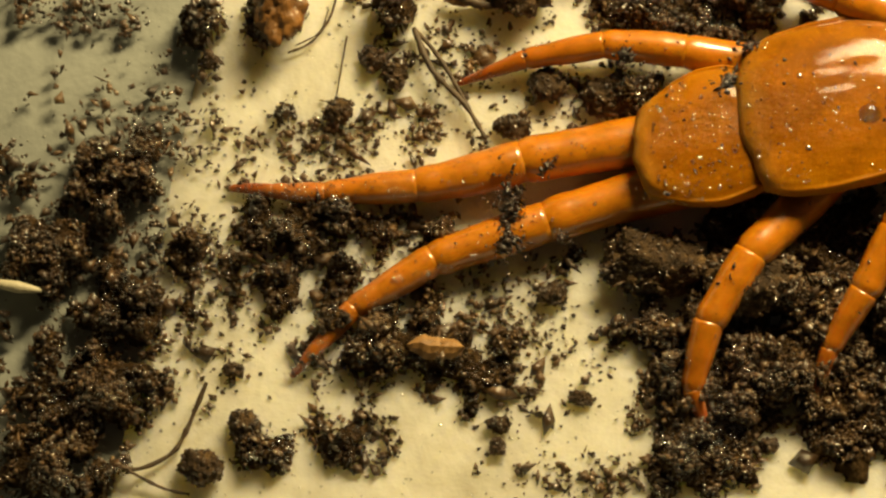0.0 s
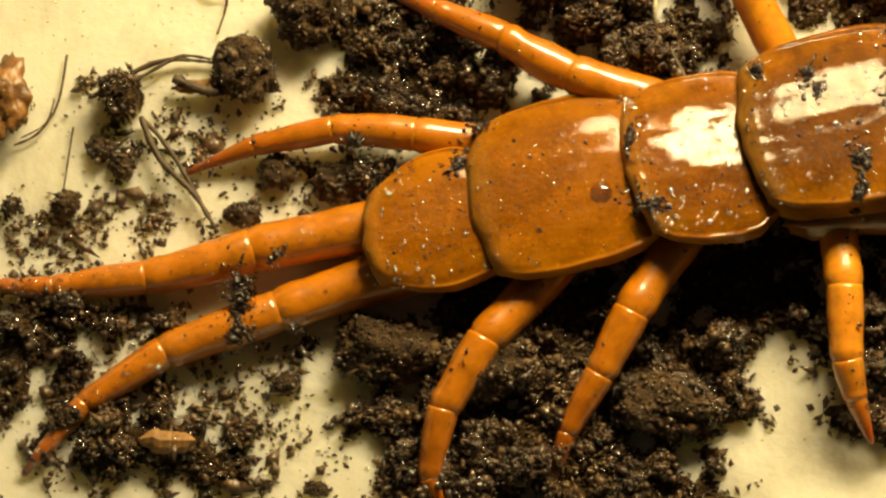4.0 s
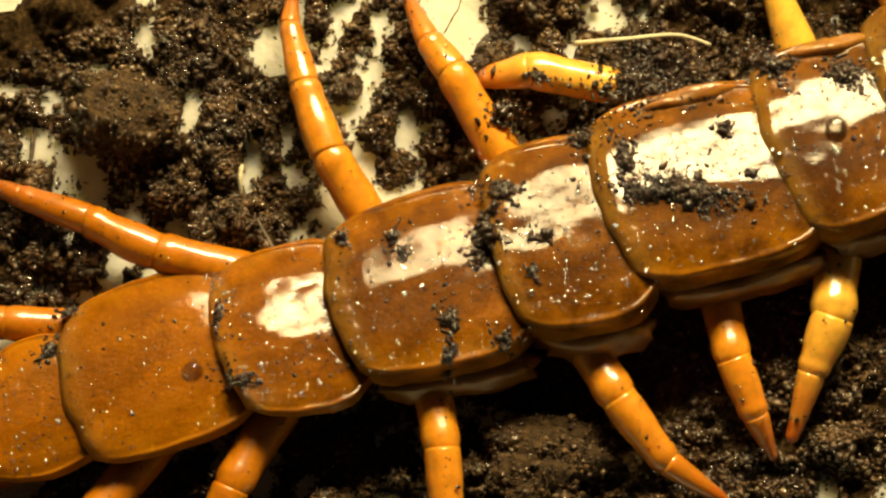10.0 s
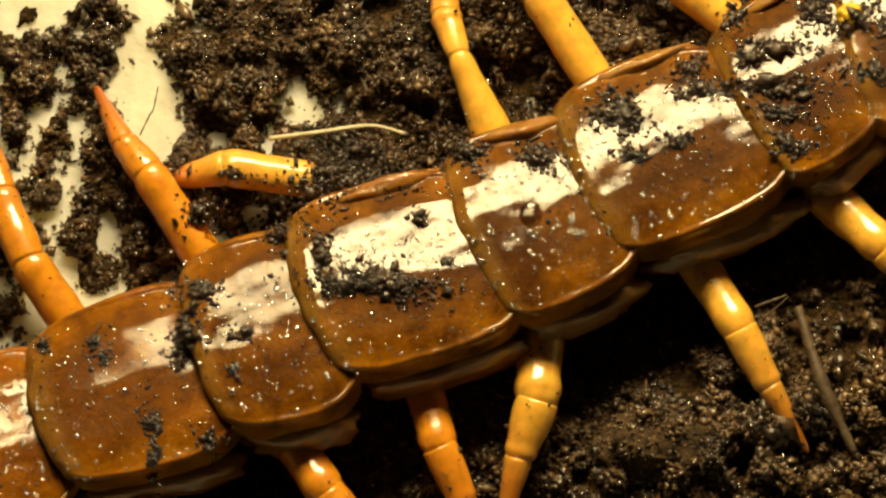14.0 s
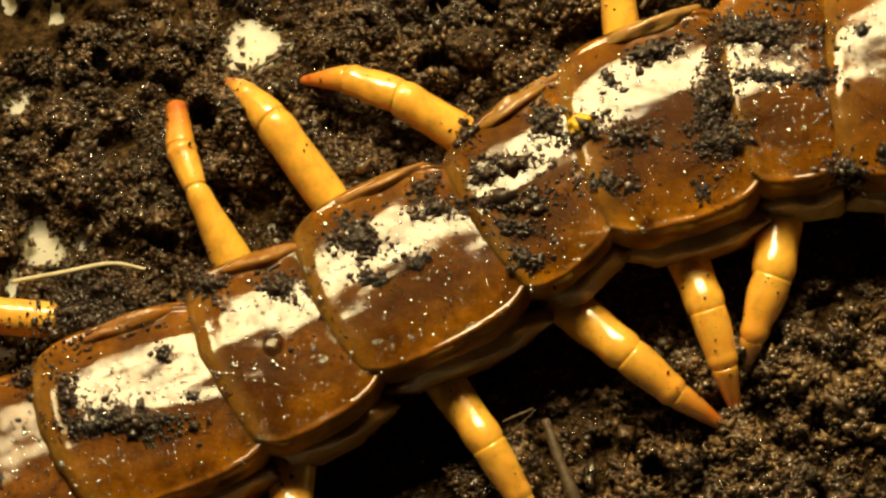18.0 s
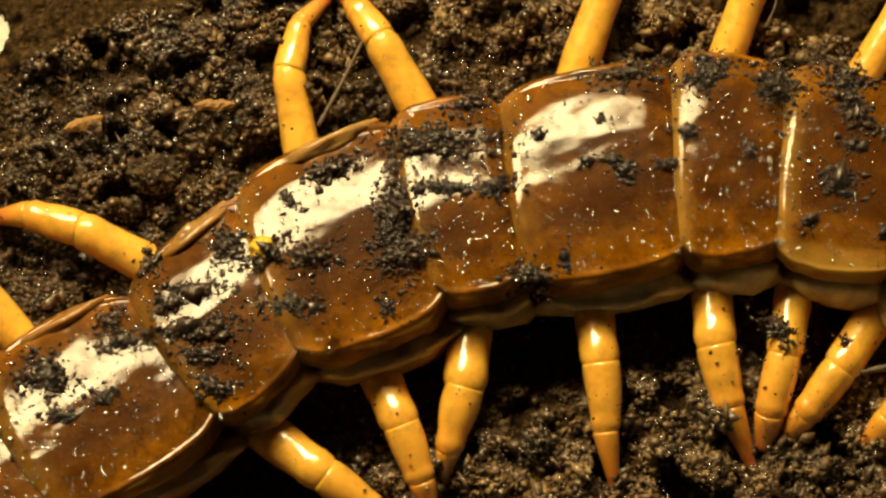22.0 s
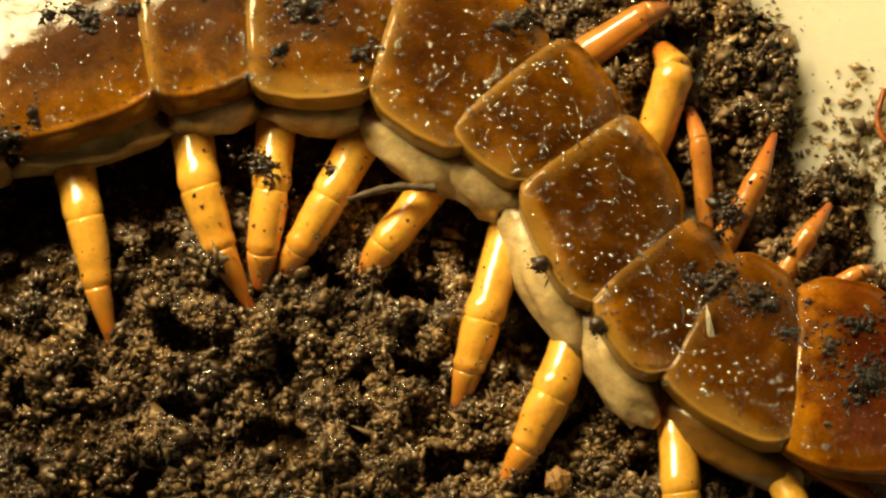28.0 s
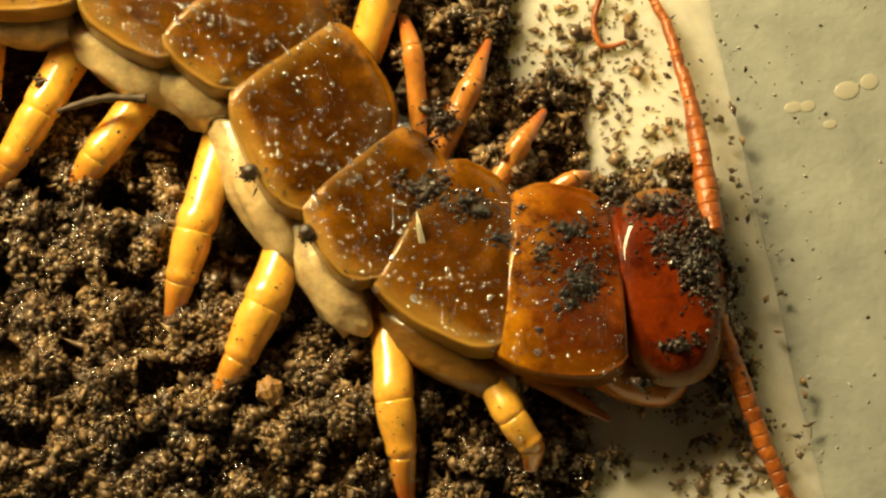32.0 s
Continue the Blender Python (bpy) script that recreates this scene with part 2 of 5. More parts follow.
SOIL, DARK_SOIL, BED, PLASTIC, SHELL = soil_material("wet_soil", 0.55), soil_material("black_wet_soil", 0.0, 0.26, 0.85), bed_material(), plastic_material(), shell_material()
LEG = {
    "tail": leg_material("orange_leg", (0.61, 0.210, 0.003), (0.36, 0.075, 0.002)),
    "rear": leg_material("light_orange_leg", (0.84, 0.33, 0.014), (0.42, 0.085, 0.003)),
    "mid": leg_material("yellow_leg", (0.98, 0.54, 0.070), (0.56, 0.125, 0.005)),
    "head": leg_material("dull_orange_leg", (0.66, 0.27, 0.04), (0.50, 0.10, 0.010)),
}
MEMBRANE, CLUMP = membrane_material(), clump_material()
GREY_PLASTIC = plain("grey_plastic", (0.255, 0.272, 0.255), (0.38, 0.402, 0.37), 0.35, 160, 0.0, 0.5)
WOOD = plain("wood_fibre", (0.16, 0.075, 0.02), (0.40, 0.22, 0.07), 0.55, 900)
ROOT = plain("root_fibre", (0.035, 0.022, 0.012), (0.12, 0.08, 0.045), 0.55, 900)
PALE = plain("pale_fibre", (0.40, 0.36, 0.24), (0.65, 0.6, 0.42), 0.5, 900)
ANTENNA = plain("red_brown_antenna", (0.20, 0.036, 0.003), (0.52, 0.15, 0.014), 0.4, 500, 0.5, 0.6)
BARK = plain("wet_rotten_bark", (0.05, 0.022, 0.007), (0.36, 0.165, 0.04), 0.4, 420, 0.6, 0.8)
YELLOW = plain("yellow_crumb", (0.62, 0.36, 0.01), (0.80, 0.52, 0.03), 0.4, 900)
TABLE = plain("grey_table", (0.16, 0.14, 0.11), (0.22, 0.19, 0.15), 0.5, 30)
WATER, _n, _l, _b = material("water_drop")
_b.inputs["Base Color"].default_value = (0.95, 0.9, 0.8, 1)
_b.inputs["Roughness"].default_value, _b.inputs["IOR"].default_value, _b.inputs["Transmission Weight"].default_value = 0.06, 1.6, 1.0


# a clear droplet: seen through, with a bright reflection of the lamps
BEAD, _n, _l, _b = material("clear_bead")
_mix, _clear, _gloss = _n.new("ShaderNodeMixShader"), _n.new("ShaderNodeBsdfTransparent"), _n.new("ShaderNodeBsdfGlossy")
_gloss.inputs["Roughness"].default_value = 0.06
_mix.inputs[0].default_value = 0.42
_l.new(_clear.outputs[0], _mix.inputs[1])
_l.new(_gloss.outputs[0], _mix.inputs[2])
_l.new(_mix.outputs[0], _n["Material Output"].inputs[0])
PALE_BEAD, _n, _l, _b = material("pale_wet_bead")
_b.inputs["Base Color"].default_value = (0.44, 0.425, 0.345, 1)
_b.inputs["Roughness"].default_value, _b.inputs["Coat Weight"].default_value, _b.inputs["Coat Roughness"].default_value = 0.3, 1.0, 0.04


# ---- building helpers ----
def mesh_of(name, verts, faces, mat, smooth=True, floats=None):
    me = bpy.data.meshes.new(name)
    me.from_pydata([tuple(c * MM for c in v) for v in verts], [], faces)
    me.materials.append(mat)
    if smooth:
        me.polygons.foreach_set("use_smooth", [True] * len(me.polygons))
    for key, values in (floats or {}).items():
        me.attributes.new(key, "FLOAT", "POINT").data.foreach_set("value", values)
    me.update()
    return me


def part(name, me, parent, label=""):
    ob = new(name, me)
    ob.parent = parent
    return tagged(ob, label) if label else ob


def bulk_mesh(name, verts, tris, mat, smooth=False):
    """A mesh from numpy arrays (millimetres)."""
    me = bpy.data.meshes.new(name)
    me.vertices.add(len(verts))
    me.vertices.foreach_set("co", (np.asarray(verts, np.float32) * MM).ravel())
    me.loops.add(tris.size)
    me.loops.foreach_set("vertex_index", tris.astype(np.int32).ravel())
    me.polygons.add(len(tris))
    me.polygons.foreach_set("loop_start", np.arange(0, tris.size, 3, dtype=np.int32))
    if smooth:
        me.polygons.foreach_set("use_smooth", np.ones(len(tris), bool))
    me.materials.append(mat)
    me.update(calc_edges=True)
    return me


def icosphere(level):
    bm = bmesh.new()
    bmesh.ops.create_icosphere(bm, subdivisions=level, radius=1)
    v = np.array([x.co[:] for x in bm.verts])
    f = np.array([[x.index for x in face.verts] for face in bm.faces])
    bm.free()
    return v, f


ICO_V = np.array([(1, 0, 0), (-1, 0, 0), (0, 1, 0), (0, -1, 0), (0, 0, 1), (0, 0, -1)], float)
ICO_F = np.array([(0, 2, 4), (2, 1, 4), (1, 3, 4), (3, 0, 4), (2, 0, 5), (1, 2, 5), (3, 1, 5), (0, 3, 5)])
BALL_V, BALL_F = icosphere(4)
rng = np.random.default_rng(7)


def grains_mesh(name, centres, radii, mat, flat=0.75, smooth=False):
    """Many small angular crumbs in one mesh: stretched, turned, dented octahedra."""
    n = len(centres)
    v = np.repeat(ICO_V[None], n, 0) * rng.uniform(0.45, 1.45, (n, len(ICO_V), 1))
    v *= np.exp(rng.normal(-0.05, 0.42, (n, 1, 3)))
    q = rng.normal(size=(n, 4))
    q /= np.linalg.norm(q, axis=1, keepdims=True)
    w, x, y, z = q.T
    rot = np.stack([1 - 2 * (y * y + z * z), 2 * (x * y - z * w), 2 * (x * z + y * w), 2 * (x * y + z * w), 1 - 2 * (x * x + z * z), 2 * (y * z - x * w), 2 * (x * z - y * w), 2 * (y * z + x * w), 1 - 2 * (x * x + y * y)], -1).reshape(n, 3, 3)
    v = np.einsum("nij,nkj->nki", rot, v) * np.asarray(radii)[:, None, None]
    v[:, :, 2] *= flat
    v += np.asarray(centres)[:, None]
    f = ICO_F[None] + (np.arange(n) * len(ICO_V))[:, None, None]
    return bulk_mesh(name, v.reshape(-1, 3), f.reshape(-1, 3), mat, smooth)


def tube(points, sides=12, steps=6, swell=None, cap=True):
    """Verts, faces and the share of the length for a round tube along (x, y, z, radius) points."""
    p = [Vector(a[:3]) for a in points]
    rows = []
    for i in range(len(p) - 1):
        a, b = p[max(i - 1, 0)], p[min(i + 2, len(p) - 1)]
        for k in range(steps + (i == len(p) - 2)):
            u = k / steps
            c = 0.5 * ((2 * p[i]) + (p[i + 1] - a) * u + (2 * a - 5 * p[i] + 4 * p[i + 1] - b) * u * u + (3 * p[i] - a - 3 * p[i + 1] + b) * u ** 3)
            r = points[i][3] * (1 - u) + points[i + 1][3] * u
            rows.append((c, r, (i + u) / (len(p) - 1)))
    verts, faces, share = [], [], []
    for j, (c, r, s) in enumerate(rows):
        d = (rows[min(j + 1, len(rows) - 1)][0] - rows[max(j - 1, 0)][0]).normalized()
        side = d.cross(Vector((0, 0, 1)))
        side = side.normalized() if side.length > 1e-4 else Vector((1, 0, 0))
        up = side.cross(d)
        k = swell(s) if swell else 1.0
        for n in range(sides):
            g = 2 * math.pi * n / sides
            verts.append(c + (side * math.cos(g) + up * math.sin(g)) * r * k)
            share.append(s)
    for j in range(len(rows) - 1):
        for n in range(sides):
            m = (n + 1) % sides
            faces.append((j * sides + n, j * sides + m, (j + 1) * sides + m, (j + 1) * sides + n))
    if cap:
        faces.append(tuple(range(sides))[::-1])
        faces.append(tuple((len(rows) - 1) * sides + n for n in range(sides)))
    return verts, faces, share


# ---- the tray and the table ----
HEAD = [(193.27, 21.17), (191.03, 5.66), (200.39, 16.74), (199.41, 8.50)]
TRAY_X0, TRAY_X1, TRAY_Y0, TRAY_Y1 = -62.0, 252.0, -85.0, 130.0
SHEET_X0, SHEET_X1, SHEET_Y0, SHEET_Y1 = -17.5, 204.4, -78.0, 122.0


def tray():
    """Floor, rounded foot and leaning walls in one shell, with a thickness."""
    base = tagged(new("plastic_tray"), "dull grey plastic tray with leaning walls and a rounded foot", "tray")
    prof = [(0.0, 0.0)]
    for k in range(1, 9):
        g = radians(62) * k / 8
        prof.append((7.0 * math.sin(g), 7.0 * (1 - math.cos(g))))
    d = Vector((math.cos(radians(62)), math.sin(radians(62))))
    prof += [(prof[-1][0] + d.x * s, prof[-1][1] + d.y * s) for s in (8, 20, 44)]
    rim = prof[-1]
    prof += [(rim[0] + 2, rim[1] + 1), (rim[0] + 5, rim[1]), (rim[0] + 5, rim[1] - 1.5), (rim[0] + 1.6, rim[1] - 1.5)]
    def ring(out, z):
        pts, rad = [], 14.0
        x0, x1, y0, y1 = TRAY_X0, TRAY_X1, TRAY_Y0, TRAY_Y1
        z = z - 0.9
        for cx, cy, g0 in ((x1 - rad, y1 - rad, 0), (x0 + rad, y1 - rad, 90), (x0 + rad, y0 + rad, 180), (x1 - rad, y0 + rad, 270)):
            for k in range(9):
                g = radians(g0 + 90 * k / 8)
                pts.append((cx + (rad + out) * math.cos(g), cy + (rad + out) * math.sin(g), z))
        return pts
    verts, faces, n = [], [], 36
    for out, z in prof:
        verts += ring(out, z)
    for j in range(len(prof) - 1):
        for k in range(n):
            m = (k + 1) % n
            faces.append((j * n + k, (j + 1) * n + k, (j + 1) * n + m, j * n + m))
    part("wall", mesh_of("wall", verts, faces, GREY_PLASTIC), base)
    top = ring(0, 0.0)
    low = ring(0, -1.5)
    floor_faces = [tuple(range(n)), tuple(range(2 * n - 1, n - 1, -1))] + [(k, n + k, n + (k + 1) % n, (k + 1) % n) for k in range(n)]
    part("floor_panel", mesh_of("floor_panel", top + low, floor_faces, GREY_PLASTIC, False), base)
    return base


def sheet():
    """The cream sheet on the tray floor, with a softly rounded and slightly wavering edge."""
    verts, faces, n = [], [], 400
    w, h = (SHEET_X1 - SHEET_X0) / 2, (SHEET_Y1 - SHEET_Y0) / 2
    cx, cy = (SHEET_X1 + SHEET_X0) / 2, (SHEET_Y1 + SHEET_Y0) / 2
    prof = [(-6.5, 0.0), (-4.8, -0.05), (-3.2, -0.18), (-1.8, -0.42), (-0.7, -0.70), (0.0, -0.895)]
    for off, z in prof:
        for k in range(n):
            g = 2 * math.pi * k / n
            c, s = math.cos(g), math.sin(g)
            m = 1 / max(abs(c), abs(s))
            wob = 0.5 * noise.noise(Vector((c * m * 9, s * m * 9, 2.0)))
            x, y = c * m * (w + off + wob), s * m * (h + off + wob)
            verts.append((cx + x, cy + y, z))
    for j in range(len(prof) - 1):
        for k in range(n):
            m = (k + 1) % n
            faces.append((j * n + k, (j + 1) * n + k, (j + 1) * n + m, j * n + m))
    faces.append(tuple(range(n)))
    ob = new("foam_sheet", mesh_of("foam_sheet", verts, faces, PLASTIC))
    tagged(ob, "damp cream-white foam sheet lying in the tray", "sheet")


tray()
sheet()
table = new("table", mesh_of("table", [(-900, -700, -2.5), (1100, -700, -2.5), (1100, 800, -2.5), (-900, 800, -2.5), (-900, -700, -30), (1100, -700, -30), (1100, 800, -30), (-900, 800, -30)], [(0, 1, 2, 3), (7, 6, 5, 4), (0, 4, 5, 1), (1, 5, 6, 2), (2, 6, 7, 3), (3, 7, 4, 0)], TABLE, False))
tagged(table, "dull grey table top under the tray", "table", kind="structure")

# ---- the plan of the body's plates, from tail to head: rear and front corners ----
PLATES = []


def tergite(c, tone):
    PLATES.append((c, tone))


tergite((18.20, 9.81, 21.45, -0.90, 25.15, 12.85, 29.05, 2.77), 0.0)
tergite((25.12, 14.34, 29.20, 1.78, 35.92, 19.33, 40.05, 6.01), 0.15)
tergite((35.91, 18.25, 40.52, 6.64, 44.86, 22.06, 48.66, 8.15), 0.4)
tergite((44.82, 22.80, 49.20, 9.68, 56.00, 28.00, 60.70, 12.60), 0.6)
tergite((56.15, 28.91, 61.00, 14.27, 65.01, 32.29, 70.00, 16.02), 0.75)
tergite((64.17, 33.14, 69.92, 18.53, 76.61, 37.33, 82.57, 22.52), 0.85)
tergite((76.15, 38.45, 82.56, 23.32, 85.44, 41.72, 91.61, 27.43), 0.9)
tergite((84.68, 43.07, 90.94, 28.76, 95.67, 48.19, 103.05, 34.04), 0.95)
tergite((96.20, 48.20, 103.75, 35.23, 106.00, 55.23, 110.23, 39.38), 1.0)
tergite((105.59, 55.72, 110.01, 39.39, 118.22, 60.52, 121.26, 41.81), 1.0)
tergite((118.23, 60.25, 120.93, 43.53, 126.85, 61.45, 127.82, 43.79), 1.0)
tergite((127.29, 61.40, 128.04, 43.76, 140.93, 63.13, 140.19, 44.48), 1.0)
tergite((141.17, 63.24, 140.07, 44.95, 150.04, 61.84, 147.67, 44.67), 1.0)
tergite((150.13, 61.51, 147.43, 44.47, 162.90, 57.02, 156.01, 42.26), 1.0)
tergite((162.44, 55.91, 156.03, 42.38, 171.49, 47.15, 161.44, 36.68), 1.0)
tergite((172.41, 45.68, 161.58, 39.07, 176.05, 39.24, 165.24, 33.63), 1.05)
tergite((176.08, 38.84, 165.67, 33.59, 179.25, 30.72, 167.94, 23.89), 1.1)
tergite((179.28, 29.90, 169.25, 24.06, 182.33, 24.55, 172.30, 16.53), 0.95)
tergite((181.61, 26.86, 173.11, 16.64, 186.28, 23.17, 181.92, 9.00), 0.78)
tergite((185.94, 23.69, 181.29, 9.22, 193.46, 21.04, 191.04, 5.80), 1.6)


# ---- soil ----
HEAPS, GAPS = [], []


def heap(x, y, rx, ry, height, density):
    HEAPS.append((x, y, rx, ry, height, density))


def gap(x, y, rx, ry):
    GAPS.append((x, y, rx, ry))


heap(128, 35, 52, 140, 0.5, 1)
heap(21.9, 37.0, 10.2, 5.3, 0.41, 1)
heap(20.1, 28.1, 5.3, 4.9, 0.36, 1)
heap(32.1, 37.9, 3.5, 4.9, 0.36, .9)
heap(62.5, 58.5, 3.1, 5.4, 0.45, 1)
heap(-1.7, -4.7, 10.7, 2.0, 0.36, 1)
heap(-4.2, 1.3, 8.0, 3.1, 0.23, .52)
heap(-0.1, -16.0, 6.2, 2.7, 0.36, .55)
heap(181.75, 4.68, 8.5, 4.9, 0.54, 1)
heap(186.31, 5.27, 3.1, 2.7, 0.36, 1)
heap(43.7, -13.0, 7.6, 5.8, 0.54, 1)
heap(36.0, -15.2, 4.0, 3.1, 0.54, 1)
heap(39.2, 44.3, 11.5, 5.3, 0.45, 1)
heap(34.0, 35.7, 4.4, 5.3, 0.45, 1)
heap(45.2, 35.9, 3.5, 5.8, 0.36, 1)
heap(38.4, 30.9, 6.2, 2.7, 0.36, 1)
heap(72.6, 13.8, 3.1, 3.1, 0.45, 1)
heap(50.8, 1.1, 4.4, 3.1, 0.36, 1)
heap(113.1, 16.9, 5.8, 4.0, 0.45, 1)
heap(105.1, 15.5, 5.8, 2.7, 0.45, 1)
heap(42.7, 32.5, 5.3, 4.0, 0.09, .5)
heap(-3.7, -6.5, 10.2, 10.2, 0.09, .5)
heap(-11.1, -10.1, 6.7, 8.9, 0.09, .38)
heap(7.1, 9.5, 11.6, 5.3, 0.09, .34)
heap(11.1, -13.5, 11.6, 7.1, 0.09, .26)
heap(-19.1, -8.8, 11.6, 13.4, 0.09, .42)
heap(69.3, 60.6, 7.2, 5.8, 0.54, 1)
heap(84.8, 62.4, 7.6, 4.0, 0.54, 1)
heap(88.2, 60.6, 5.0, 6.3, 0.54, 1)
heap(71.8, 58.9, 5.4, 9.0, 0.54, 1)
heap(144.9, 22.6, 3.6, 3.6, 1.8, 1)
heap(145.5, 22.3, 3.6, 3.6, 1.8, 1)
heap(42.0, 0.5, 8.8, 3.5, 0.36, 1)
heap(54.1, 3.5, 9.7, 4.0, 0.36, 1)
heap(78.2, 4.6, 7.5, 4.0, 0.36, 1)
heap(69.2, 5.9, 6.6, 4.0, 0.36, 1)
heap(49.6, 38.8, 3.1, 4.0, 0.68, 1)
heap(89.4, 61.4, 5.9, 6.8, 0.45, 1)
heap(86.5, 51.3, 9.0, 5.0, 0.36, 1)
heap(29.9, -10.1, 6.2, 4.9, 0.63, 1)
heap(36.6, -7.0, 5.8, 7.6, 0.63, 1)
heap(29.5, -15.6, 4.0, 4.0, 0.54, 1)
heap(-0.8, -12.0, 8.9, 4.9, 0.9, 1)
heap(-5.7, -5.4, 8.0, 2.2, 0.9, 1)
heap(208.84, 20.59, 8.5, 18.9, 0, 0.13)
heap(194.06, 30.65, 6.7, 9.0, 0, 0.3)
heap(58.5, 6.4, 4.8, 3.5, 0.36, 1)
heap(71.8, 5.7, 6.2, 4.4, 0.41, 1)
heap(75.5, 13.3, 4.8, 4.8, 0.27, 1)
heap(75.0, 0.7, 5.3, 2.6, 0.41, 1)
heap(82.5, 64.9, 10.3, 7.2, 0.54, 1)
heap(78.0, 54.0, 9.0, 7.2, 0.45, 1)
heap(72.5, 10.7, 9.8, 5.8, 0.27, 1)
heap(89.3, 10.7, 9.8, 5.3, 0.27, 1)
heap(36.2, 1.2, 10.1, 5.3, 0.27, 1)
heap(44.6, 5.0, 7.5, 4.0, 0.27, 1)
heap(26.4, -0.9, 3.5, 2.6, 0.36, 1)
heap(87.6, 19.6, 23.1, 11.6, 0.23, 1)
heap(96.2, 22.6, 23.2, 10.7, 0.23, 1)
heap(74.2, 51.6, 17.1, 14.4, 0.36, 1)
heap(97.1, 65.4, 13.5, 13.5, 0.36, 1)
heap(131.2, 43.3, 27.0, 11.7, 0.23, 1)
heap(151.1, 30.5, 27.3, 18.2, 0.23, 1)
heap(159.10, 22.01, 20.2, 20.2, 0.23, 1)
heap(42.5, 6.7, 7.5, 2.6, 0.54, 1)
heap(29.9, 1.3, 6.6, 2.6, 0.54, 1)
heap(55.1, 12.0, 8.8, 4.0, 0.54, 1)
heap(63.6, 15.0, 6.6, 4.0, 0.54, 1)
heap(57.6, 11.9, 11.1, 3.5, 0.54, 1)
heap(70.5, 16.9, 11.5, 4.9, 0.54, 1)
heap(78.4, 16.8, 8.8, 7.1, 0.54, 1)
heap(67.7, 18.1, 13.3, 4.9, 0.54, 1)
heap(80.8, 22.4, 13.3, 5.8, 0.54, 1)
heap(91.7, 27.0, 13.3, 6.7, 0.54, 1)
heap(101.8, 30.3, 8.9, 8.9, 0.54, 1)
heap(75.8, 34.4, 22.2, 8.9, 0.54, 1)
heap(98.8, 44.3, 22.5, 12.6, 0.54, 1)
heap(111.9, 35.6, 20.2, 9.0, 0.54, 1)
heap(130.2, 41.9, 15.7, 9.9, 0.54, 1)
heap(123.2, 53.3, 27.0, 11.7, 0.54, 1)
heap(145.3, 48.7, 22.5, 11.2, 0.54, 1)
heap(156.9, 46.7, 22.3, 12.5, 0.54, 1)
heap(166.40, 35.57, 11.2, 11.6, 0.54, 1)
heap(164.98, 30.40, 13.6, 11.8, 0.54, 1)
heap(179.09, 18.31, 11.6, 9.8, 0.54, 1)
heap(186.35, 11.35, 8.0, 4.9, 0.54, 1)
heap(-21.6, -5.1, 5.1, 4.5, 1.6, 1)
heap(-25.1, -10.8, 4.2, 4.0, 1.1, 1)
heap(-19.9, -14.9, 5.1, 4.2, 1.1, 1)
heap(-22.0, -21.7, 6.2, 5.3, 0.9, 1)
heap(-23.9, -28.0, 6.7, 4.0, 1.1, 1)
heap(-15.4, -9.1, 3.1, 3.1, 0.54, .7)
heap(-30.2, -5.2, 1.8, 2.7, 0.45, .7)
heap(-3.5, -9.7, 8.5, 4.9, 1.1, 1)
heap(-6.0, 1.5, 5.3, 3.1, 0.54, .75)
heap(0.9, 3.2, 6.7, 2.4, 0.54, .8)
heap(-6.4, -6.5, 7.1, 2.7, 0.9, 1)
heap(1.7, -13.8, 6.7, 3.1, 0.9, 1)
heap(8.2, -14.5, 4.9, 3.6, 0.9, .9)
heap(0.5, -21.8, 4.0, 3.3, 0.9, .95)
heap(23.7, -4.3, 4.5, 3.3, 1.6, 1)
heap(33.4, -3.9, 4.9, 4.0, 1.4, 1)
heap(32.7, -10.5, 4.5, 4.0, 1.4, 1)
heap(24.2, -13.8, 2.9, 4.9, 1.1, 1)
heap(27.3, -18.8, 4.9, 2.9, 0.9, 1)
heap(39.2, -12.1, 4.0, 6.7, 1.1, 1)
heap(20.4, -9.5, 2.2, 1.8, 0.68, .9)
heap(17.4, 15.8, 8.5, 2.2, 0.9, 1)
heap(-3.2, 13.0, 3.1, 2.0, 0.9, .9)
heap(-11.9, 10.7, 2.7, 2.4, 1.1, 1)
heap(-17.5, 8.8, 2.2, 2.4, 0.9, .95)
heap(-6.3, -23.9, 2.7, 2.2, 0.68, .9)
heap(15.8, 9.1, 3.1, 2.4, 0.68, .9)
heap(8.7, 0.4, 1.1, 2.2, 0.45, .8)
heap(1.5, 9.9, 4.9, 2.7, 0.45, .6)
heap(12.5, -5.9, 2.7, 1.3, 0.18, .4)
heap(-19.8, -0.6, 4.5, 2.7, 0.36, .5)
heap(17.9, -21.4, 8.0, 2.7, 0.27, .45)
heap(-27.9, 8.3, 6.7, 1.8, 0.45, .6)
heap(17.3, 21.0, 4.8, 5.3, 1.1, 1)
heap(23.0, 19.0, 6.6, 3.5, 1.1, 1)
heap(30.8, 27.0, 6.2, 4.8, 1.8, 1)
heap(38.2, 25.2, 7.0, 5.7, 1.4, 1)
heap(20.5, 23.7, 4.8, 3.1, 0.9, 1)
heap(39.8, 30.1, 4.8, 2.6, 0.9, 1)
heap(20.5, -3.6, 5.7, 3.1, 1.1, 1)
heap(34.5, -3.0, 4.0, 3.1, 1.4, 1)
heap(28.6, -7.9, 9.3, 2.6, 0.9, 1)
heap(42.7, -4.6, 5.7, 3.1, 1.4, 1)
heap(45.9, 1.3, 4.0, 3.1, 1.1, 1)
heap(47.0, -3.7, 4.0, 2.2, 1.1, 1)
heap(62.1, 5.8, 5.3, 4.0, 1.6, 1)
